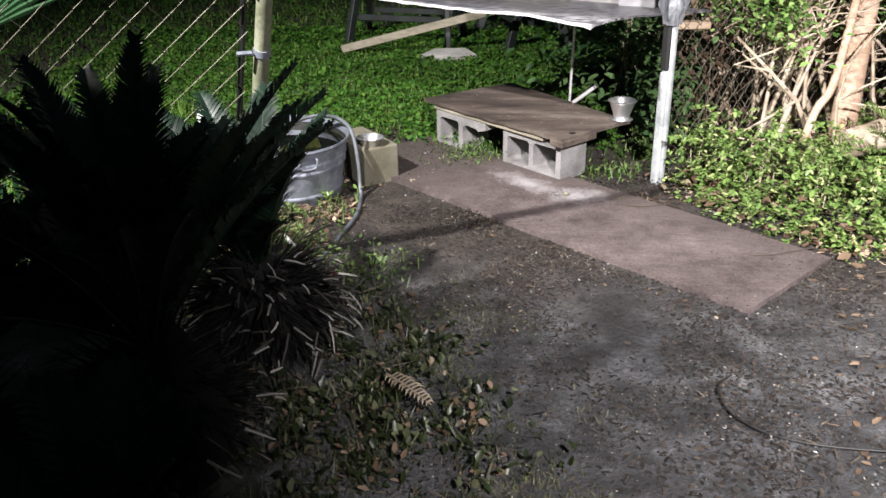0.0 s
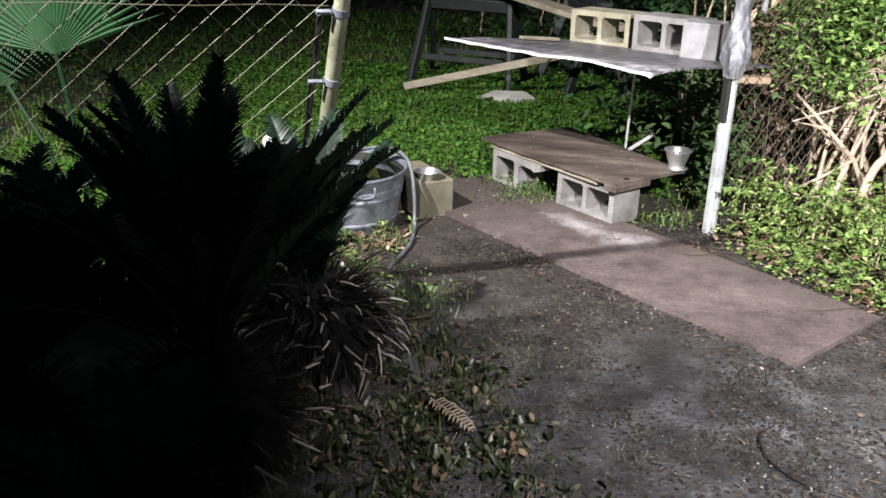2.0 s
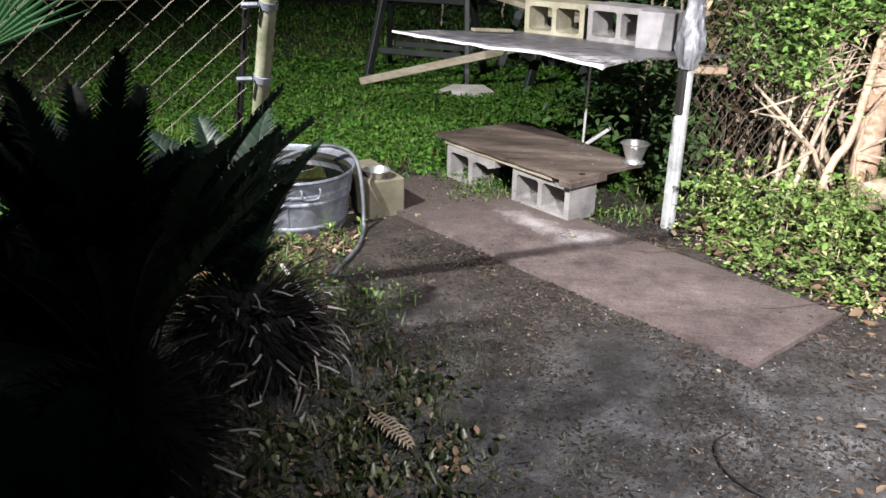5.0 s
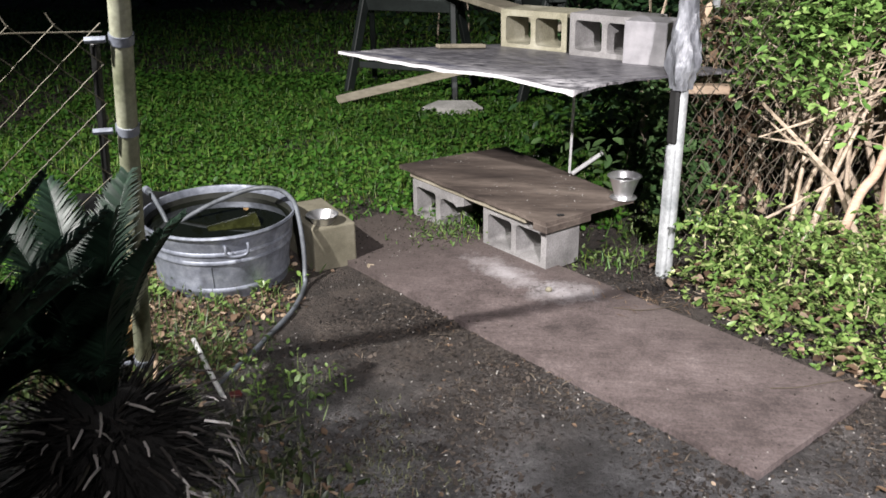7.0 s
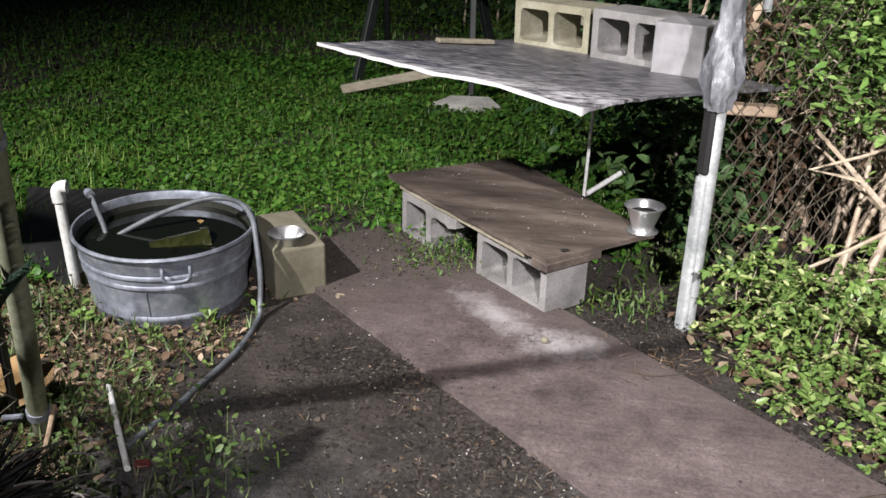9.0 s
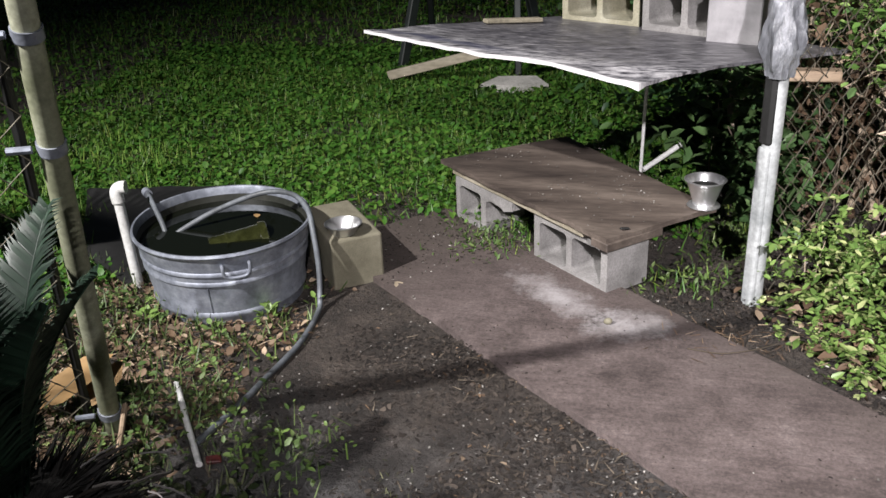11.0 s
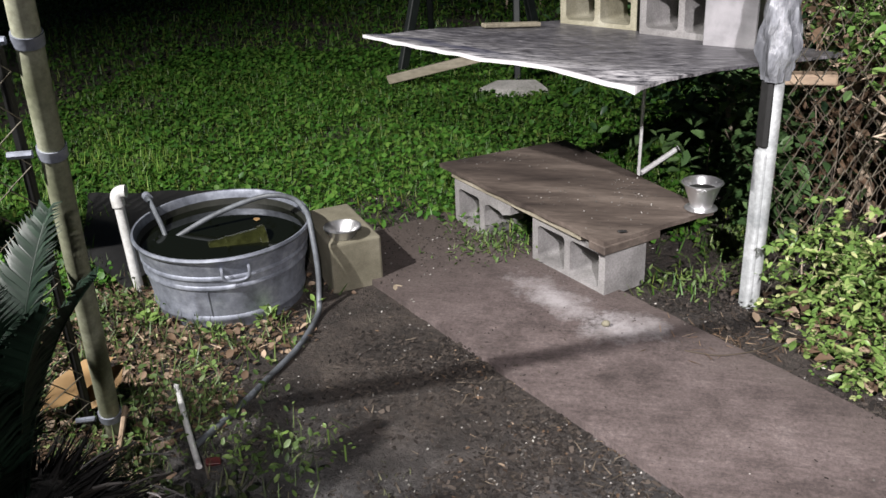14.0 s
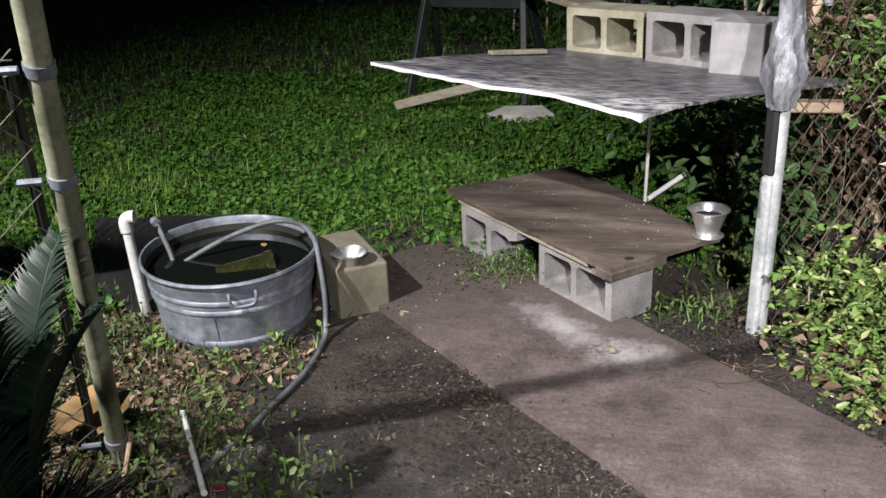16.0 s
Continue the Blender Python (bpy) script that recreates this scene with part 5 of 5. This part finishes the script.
def dead_tangle():
    """Dry vines and brown leaves hanging in the fence behind the stems."""
    n = 900
    a = np.stack([uni(1.2, 4.0, n), np.zeros(n), uni(0.05, 1.1, n)], -1)
    a[:, 1] = 4.62 + (a[:, 0] - 1.2) * 0.62 + rng.normal(0.12, 0.16, n)
    bm = bmesh.new()
    for p in a[:220]:
        q = Vector(p)
        d = Vector((ring.uniform(-0.6, 0.6), ring.uniform(-0.4, 0.4), 1)).normalized()
        pts = [q]
        for k in range(4):
            d = (d + Vector((ring.uniform(-0.4, 0.4), ring.uniform(-0.3, 0.3), ring.uniform(-0.5, 0.3)))).normalized()
            pts.append(pts[-1] + d * 0.1)
        tube(pts, 0.0028, 4, bm)
    tagged(solo("dry_vines", bm, "twig", "tangle of dry thin vines hanging in the hedge fence", "vines"), kind="stuff")
    n = 6500
    p = np.stack([uni(1.2, 4.2, n), np.zeros(n), uni(0.05, 1.2, n)], -1)
    p[:, 1] = 4.95 + (p[:, 0] - 1.2) * 0.62 + rng.normal(0.2, 0.16, n)
    s = uni(0.04, 0.08, n)
    V, F = scatter(LEAF, p, uni(0, 6.3, n), uni(-1.4, 0.4, n), uni(-0.8, 0.8, n), s, s)
    tagged(solo("dry_leaves", tri_mesh("dry_leaves", V, F, "litter"), "", "dry brown leaves caught in the hedge fence", "dry leaves"), kind="stuff")


dead_tangle()
t_ = thing("tree", (2.1, 4.85, 0), "smooth tan tree trunk among the hedge stems", "tree")
part("trunk", tube([(2.09, 4.84, -0.05), (2.1, 4.85, 0.5), (2.12, 4.87, 1.2), (2.2, 4.95, 2.5)], [0.075, 0.064, 0.06, 0.055], 18), "trunk", t_, "", True)
part("limb", tube(spline([(1.76, 4.44, 0.2), (1.81, 4.46, 0.37), (1.88, 4.5, 0.47), (1.93, 4.55, 0.72), (1.97, 4.6, 0.93), (2.09, 4.8, 1.08)], 5), 0.02, 10), "trunk", t_, "", True)
t_ = thing("cut_log", (2.2, 4.62, 0), "dark weathered log end lying under the hedge", "log")
part("log", tube([(2.02, 4.55, 0.16), (2.2, 4.6, 0.2), (2.5, 4.7, 0.22)], [0.075, 0.08, 0.08], 14), "bark", t_, "", True)
t_ = thing("palm_seedling", (2.34, 4.3, 0), "young pale-green palm leaf beside the hedge", "palm seedling")
for k, (az, el) in enumerate(((160, 60), (120, 70), (200, 50), (60, 65))):
    me = frond((2.34, 4.3, 0.05), radians(az), radians(el), 0.5, 0.7, 0.13, 26, 300 + k)
    me.materials.clear()
    me.materials.append(M["cover"])
    part("frond", me, "cover", t_)


# ---- dark vines behind the platform, bushes and far woods ----
def leaf_mass(name, material, centre, spread, n, size, label, category, shape=LEAF, fan=1):
    p = rng.normal(0, 1, (n, 3)) * np.array(spread) + np.array(centre)
    p[:, 2] = np.abs(p[:, 2])
    p = p[np.array([noise.noise((a * 2.2, b * 2.2, c * 2.2)) for a, b, c in p]) > -0.12]
    p = p[~((p[:, 0] < 1.02) & (p[:, 1] < 5.35))]  # clear of the platform
    k = max(1, int(fan))
    yaw = np.repeat(uni(0, 6.3, len(p)), k) + np.tile(np.arange(k) * 6.283 / k, len(p))
    p = np.repeat(p, k, 0)
    m = len(p)
    s, yaw = uni(*size, m), yaw + rng.normal(0, 0.25, m)
    V, F = scatter(shape, p, yaw, uni(-0.9, 0.6, m), uni(-0.7, 0.7, m), s, s)
    bx, by, _ = centre
    t = thing(name, (bx, by, 0), label, category)
    tall = centre[2] + spread[2] * 0.6
    for k in range(4 if tall < 0.5 else 7):
        q = [Vector((bx + ring.gauss(0, spread[0] * 0.4), by + ring.gauss(0, spread[1] * 0.4), -0.02))]
        for j in range(4):
            q.append(q[-1] + Vector((ring.uniform(-0.06, 0.06) * tall, ring.uniform(-0.06, 0.06) * tall, tall / 4)))
        r_ = 0.0035 if tall < 0.5 else 0.011
        part("stem", tube(q, [r_, r_ * 0.9, r_ * 0.75, r_ * 0.6, r_ * 0.4], 5), "bark", t)
    tagged(part("leaves", tri_mesh("leaves", V, F, material), material, t), kind="stuff")


leaf_mass("vine_bush", "ivy", (1.12, 5.1, 0.2), (0.1, 0.22, 0.2), 800, (0.04, 0.085), "broad-leaved vines between platform and fence", "bush")
for cx, cy, cn in ((1.28, 4.42, 260), (1.5, 4.2, 440), (1.75, 4.05, 520), (2.05, 3.95, 560), (2.4, 3.9, 600)):
    leaf_mass("leafy_weed", "cover", (cx, cy, 0.2), (0.1, 0.1, 0.09), int(cn * 0.5), (0.02, 0.038), "knee-high bright leafy weed before the hedge", "weed", fan=6)
leaf_mass("vine_bush", "ivy", (1.1, 5.75, 0.25), (0.22, 0.35, 0.22), 2600, (0.05, 0.1), "dark broad-leaved vines behind the platform", "bush")
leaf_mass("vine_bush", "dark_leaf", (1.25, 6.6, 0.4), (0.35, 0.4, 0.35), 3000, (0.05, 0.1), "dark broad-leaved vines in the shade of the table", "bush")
leaf_mass("bush", "dim_leaf", (1.5, 8.3, 1.1), (0.7, 0.5, 0.6), 5200, (0.05, 0.1), "dense bush beyond the table, coloured dark for the dim light", "bush")
leaf_mass("bush", "dim_leaf", (1.3, 5.9, 1.45), (0.22, 0.35, 0.4), 2600, (0.04, 0.08), "leafy bush rising behind the wrapped post", "bush")
leaf_mass("bush", "dim_leaf", (1.9, 6.9, 1.2), (0.4, 0.5, 0.5), 3600, (0.05, 0.09), "leafy bush beyond the hedge fence", "bush")
leaf_mass("bush", "dim_leaf", (0.3, 10.6, 0.8), (1.3, 0.5, 0.6), 5200, (0.06, 0.12), "dark bush at the far end of the lawn", "bush")
leaf_mass("bush", "dim_leaf", (3.2, 9.5, 1.2), (1.0, 0.7, 0.7), 4500, (0.06, 0.12), "dark bush at the far end of the lawn", "bush")


def woods():
    n = 26000
    p = np.stack([uni(-16, 12, n), rng.normal(14.5, 0.9, n), np.abs(rng.normal(1.2, 1.6, n))], -1)
    p[:, 1] -= 0.02 * (p[:, 0] + 2) ** 2
    s = uni(0.08, 0.2, n)
    V, F = scatter(LEAF, p, uni(0, 6.3, n), uni(-0.9, 0.6, n), uni(-0.7, 0.7, n), s, s)
    solo("far_woods", tri_mesh("far_woods", V, F, "dim_leaf"), "", "dark leafy woods beyond the lawn at night", "woods", kind="stuff")


woods()


# ---- litter and debris on the soil ----
def tub_litter(x, y):
    if x is None:
        return -1.7, -0.2, 3.1, 4.35
    return np.clip((-0.42 - x) / 0.25 - np.abs(y - 3.75) * 0.5 + 0.9 * clumpy(x, y, 5, 50), 0, 1) * 0.9


def path_bits(x, y):
    if x is None:
        return -0.9, 2.6, 0.6, 5.3
    return np.clip(0.35 + 1.1 * clumpy(x, y, 2.2, 52), 0.04, 1) * np.clip(x + 0.9 + (y - 2) * 0.3, 0, 1)


def right_bits(x, y):
    if x is None:
        return 0.9, 3.2, 1.2, 3.8
    return np.clip((x - 1.25 + (2.6 - y) * 0.25) / 0.4, 0, 1) * np.clip(0.5 + 1.0 * clumpy(x, y, 4, 54), 0, 1)


patch("tub_litter", "litter", LEAF, tub_litter, 7000, (0.01, 0.042), (-0.4, 0.7), (0.0, 0.02), "brown fallen leaves on the soil before the tub", "fallen leaves", 1.3)
patch("tub_straw", "litter", BLADE, tub_litter, 3000, (0.02, 0.07), (-0.05, 0.5), (0.0, 0.02), "dry straw and stalks before the tub", "debris", 0.08)
patch("tub_clover", "cover", ROUND, tub_litter, 500, (0.01, 0.024), (0.0, 0.6), (0.005, 0.03), "small bright weeds among the fallen leaves", "weeds", 1.0, 4)
patch("tub_grass", "weed", BLADE, tub_litter, 3200, (0.03, 0.09), (0.4, 1.4), (0.0, 0.01), "thin grass growing through the fallen leaves", "grass", 0.07)
patch("soil_chips", "chip", CHIP, path_bits, 22000, (0.002, 0.009), (-0.2, 0.2), (0.0, 0.004), "pale chips and crumbs trodden into the soil", "debris")
patch("soil_clods", "crumb", CHIP, path_bits, 75000, (0.003, 0.013), (-0.6, 0.6), (0.0, 0.005), "dark crumbs of soil and bark", "debris", 1.2)
patch("soil_twigs", "twig", BLADE, path_bits, 6000, (0.012, 0.05), (-0.05, 0.2), (0.004, 0.012), "dry twigs and stalks on the soil", "debris", 0.09)
patch("soil_straw", "litter", BLADE, path_bits, 2400, (0.012, 0.045), (-0.05, 0.2), (0.004, 0.012), "dry straw and shreds on the soil", "debris", 0.07)
patch("path_litter", "litter", LEAF, path_bits, 700, (0.008, 0.026), (-0.2, 0.3), (0.0, 0.006), "scattered dry leaves on the bare soil", "fallen leaves", 1.0)
def near_soil(x, y):
    """The trodden way before the plywood."""
    if x is None:
        return -0.3, 2.4, 1.5, 4.0
    return np.clip(0.45 + 1.3 * clumpy(x, y, 3.5, 58), 0.08, 1) * np.clip((x - 0.75 + (y - 1.6) * 0.6) / 0.3, 0, 1)


patch("soil_flakes", "crumb", LEAF, near_soil, 30000, (0.007, 0.026), (-0.15, 0.3), (0.0, 0.006), "dark bark flakes and rotted leaf bits on the soil", "debris", 0.8)
patch("soil_shreds", "chip", LEAF, near_soil, 1500, (0.005, 0.018), (-0.1, 0.3), (0.002, 0.008), "pale shreds and chips on the soil", "debris", 0.7)
patch("soil_lumps", "crumb", CHIP, near_soil, 6000, (0.008, 0.022), (-0.5, 0.5), (0.0, 0.003), "small dark lumps of trodden soil", "debris", 1.4)
patch("edge_litter", "litter", LEAF, right_bits, 2600, (0.015, 0.05), (-0.2, 0.4), (0.0, 0.015), "dry leaves and husks beside the plywood", "fallen leaves", 1.0)
def board_side(x, y):
    """Sweepings along the plywood's near edge."""
    if x is None:
        return -0.4, 1.3, 2.7, 4.3
    along = (x - 1.178) * -0.737 + (y - 2.967) * 0.676
    across = (x - 1.178) * 0.676 + (y - 2.967) * 0.737
    return ((along > -0.1) & (along < 1.5)) * np.exp(-((across + 0.09) / 0.09) ** 2) * (across < -0.004) * np.clip(0.3 + 0.5 * along, 0, 1)


patch("sweepings", "litter", LEAF, board_side, 1700, (0.006, 0.022), (-0.3, 0.5), (0.0, 0.01), "brown leaf bits along the plywood edge", "debris")
patch("sweepings", "crumb", CHIP, board_side, 9000, (0.003, 0.014), (-0.5, 0.5), (0.0, 0.012), "dark soil crumbs along the plywood edge", "debris")
patch("sweepings", "twig", BLADE, board_side, 1600, (0.015, 0.06), (-0.1, 0.4), (0.0, 0.012), "short twigs along the plywood edge", "debris", 0.07)
patch("edge_husks", "husk", LEAF, right_bits, 260, (0.02, 0.04), (-0.2, 0.4), (0.0, 0.012), "pale leaf husks beside the plywood", "fallen leaves", 0.8)
patch("edge_twigs", "twig", BLADE, right_bits, 4200, (0.03, 0.1), (-0.1, 0.3), (0.0, 0.012), "twigs and bark shreds beside the plywood", "debris", 0.06)


def mound(x, y):
    """Loose dark soil heaped between platform, post and plywood, widened to stand for shade."""
    if x is None:
        return 0.0, 1.35, 3.6, 4.7
    a = np.exp(-(((x - 0.95) / 0.2) ** 2 + ((y - 4.44) / 0.16) ** 2))
    c_ = np.exp(-(((x - 0.17) / 0.13) ** 2 + ((y - 3.88) / 0.09) ** 2)) * 0.7
    return np.maximum(a, c_)


def needles(x, y):
    if x is None:
        return 0.6, 1.4, 3.7, 4.4
    return np.exp(-(((x - 0.95) / 0.17) ** 2 + ((y - 4.07) / 0.09) ** 2))


patch("loose_soil_shade", "crumb", CHIP, mound, 26000, (0.003, 0.016), (-0.6, 0.6), (0.0, 0.03), "heap of loose dark soil and bark crumbs, also standing for shade", "soil", 1.1)
patch("needle_patch", "litter", BLADE, needles, 2200, (0.02, 0.06), (-0.1, 0.25), (0.024, 0.04), "patch of dry brown needles on the plywood edge", "debris", 0.07)


def board_crumbs(x, y):
    """Crumbs on the plywood: soil at the far end, denser strips along its edges."""
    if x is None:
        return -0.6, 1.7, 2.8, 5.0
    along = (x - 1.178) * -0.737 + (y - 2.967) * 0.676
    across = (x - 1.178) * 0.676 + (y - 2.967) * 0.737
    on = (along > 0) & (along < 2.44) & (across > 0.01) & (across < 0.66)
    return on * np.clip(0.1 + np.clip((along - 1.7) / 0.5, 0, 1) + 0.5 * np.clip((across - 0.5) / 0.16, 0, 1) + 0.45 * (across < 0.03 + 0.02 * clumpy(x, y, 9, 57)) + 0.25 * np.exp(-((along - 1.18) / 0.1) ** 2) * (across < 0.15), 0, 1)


ob = patch("board_crumbs", "crumb", CHIP, board_crumbs, 11000, (0.002, 0.009), (-0.2, 0.2), (0.0, 0.003), "dark crumbs scattered over the plywood, soil at its far end", "debris", 1.3)
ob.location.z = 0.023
ob = patch("board_chips", "chip", CHIP, board_crumbs, 1500, (0.003, 0.009), (-0.2, 0.2), (0.0, 0.002), "pale crumbs on the plywood", "debris")
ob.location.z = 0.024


def cable(name, pts, r, material, label):
    t = thing(name, pts[0], label, "cable")
    part("wire", tube(spline(pts, 6), r, 6), material, t)


cable("black_cable", [(1.7, 2.15, 0.012), (1.354, 2.14, 0.014), (1.115, 2.18, 0.012), (0.98, 2.28, 0.014), (0.955, 2.44, 0.012), (1.02, 2.53, 0.01)], 0.0026, "black", "thin black cable curling over the bare soil")
cable("bent_twig", [(1.3, 3.44, 0.024), (1.39, 3.45, 0.028), (1.48, 3.49, 0.026), (1.58, 3.53, 0.028)], 0.002, "twig", "thin dry twig lying on the plywood")
cable("bent_twig", [(0.82, 3.99, 0.024), (0.92, 3.97, 0.028), (1.02, 4.01, 0.026), (1.1, 4.06, 0.028)], 0.002, "twig", "thin dry twig lying on the plywood")

t_ = thing("dry_stick", (-0.7, 3.2, 0.03), "pale dry stick leaning against the fence post's foot", "stick")
part("stick", tube(spline([(-0.73, 3.3, 0.1), (-0.69, 3.19, 0.055), (-0.65, 3.06, 0.02)], 4), [0.008] * 5 + [0.006] * 4, 8), "raw_wood", t_)

# a dead sago leaf and a big yellow leaf
ob = frond((-0.1, 2.4, 0.06), radians(-50), 0.15, 0.26, 0.2, 0.05, 12, 77)
ob.materials.clear()
ob.materials.append(M["husk"])
tagged(new("dead_frond", ob), "small dry tan palm leaf lying on the weeds", "dead leaf")
for lx, ly, lz, yaw, s in ((-1.02, 3.3, 0.05, -0.9, 0.26), (-0.88, 3.32, 0.05, -0.3, 0.18)):
    V, F = scatter(ROUND, np.array([(lx, ly, lz)]), np.array([yaw]), np.array([0.5]), np.array([0.2]), s * 0.6, s)
    solo("yellow_leaf", tri_mesh("yellow_leaf", V, F, "yellow"), "", "large yellowed leaf lying by the fence post", "leaf", "yellowed leaves")
V, F = scatter(LEAF, np.array([(-0.195, 4.265, 0.012)]), np.array([0.4]), np.array([0.35]), np.array([0.3]), 0.09, 0.055)
solo("fallen_leaf", tri_mesh("fallen_leaf", V, F, "husk"), "", "pale tan leaf lying on the soil", "leaf")
V, F = scatter(ROUND, np.array([(-0.765, 4.34, 0.241)]), np.array([0.4]), np.array([0.1]), np.array([0.1]), 0.03, 0.035)
solo("floating_leaf", tri_mesh("floating_leaf", V, F, "yellow"), "", "orange leaf floating on the tub water", "leaf")


def platform_crumbs(x, y):
    if x is None:
        return -0.2, 1.0, 4.25, 5.5
    al, ac = (x + 0.195) * 0.657 + (y - 5.115) * -0.754, (x + 0.195) * 0.754 + (y - 5.115) * 0.657
    return ((al > 0.03) & (al < 1.08) & (ac > 0.02) & (ac < 0.62)) * np.clip(0.3 + 1.5 * clumpy(x, y, 4, 71), 0, 1)


ob = patch("platform_crumbs", "chip", CHIP, platform_crumbs, 1900, (0.002, 0.008), (-0.2, 0.2), (0.0, 0.001), "pale crumbs scattered over the platform boards", "debris")
ob.location.z = 0.26
lumber(on_board(0.06, 0.42) + Vector((0, 0, 0.014)), on_board(0.12, 0.62) + Vector((0, 0, 0.014)), 0.04, 0.018, "grey_wood", "short weathered batten lying on the vinyl cover")


# a small tan stone on the walkway and a black chip for the platform's gouge
bm = bmesh.new()
bmesh.ops.create_icosphere(bm, subdivisions=2, radius=0.016, matrix=pose(0.566, 4.118, 0.03) @ Matrix.Diagonal((1.0, 0.7, 0.8, 1)))
for vert in bm.verts:
    vert.co += Vector((noise.noise(vert.co * 40), noise.noise(vert.co * 40 + Vector((5, 0, 0))), 0)) * 0.004
solo("pebble", bm, "concrete_tan", "small tan pebble lying on the plywood walkway", "pebble", smooth=True)
solo("splinter", box((0.035, 0.012, 0.008), pose(0.6, 4.37, 0.262, 0, 8, 30), 0.003), "black", "small black chip standing for a gouge near the platform corner", "splinter")


# red scrap at the end of the thin white pipe
bm = box((0.04, 0.03, 0.012), pose(-0.43, 3.215, 0.014, 12, 8, 30), 0.004, 2)
for vert in bm.verts:
    vert.co += Vector((noise.noise(vert.co * 60), noise.noise(vert.co * 55 + Vector((3, 1, 0))), 0.6 * noise.noise(vert.co * 70))) * 0.006
solo("plastic_scrap", bm, "red", "crumpled dark red plastic scrap in the weeds", "scrap")
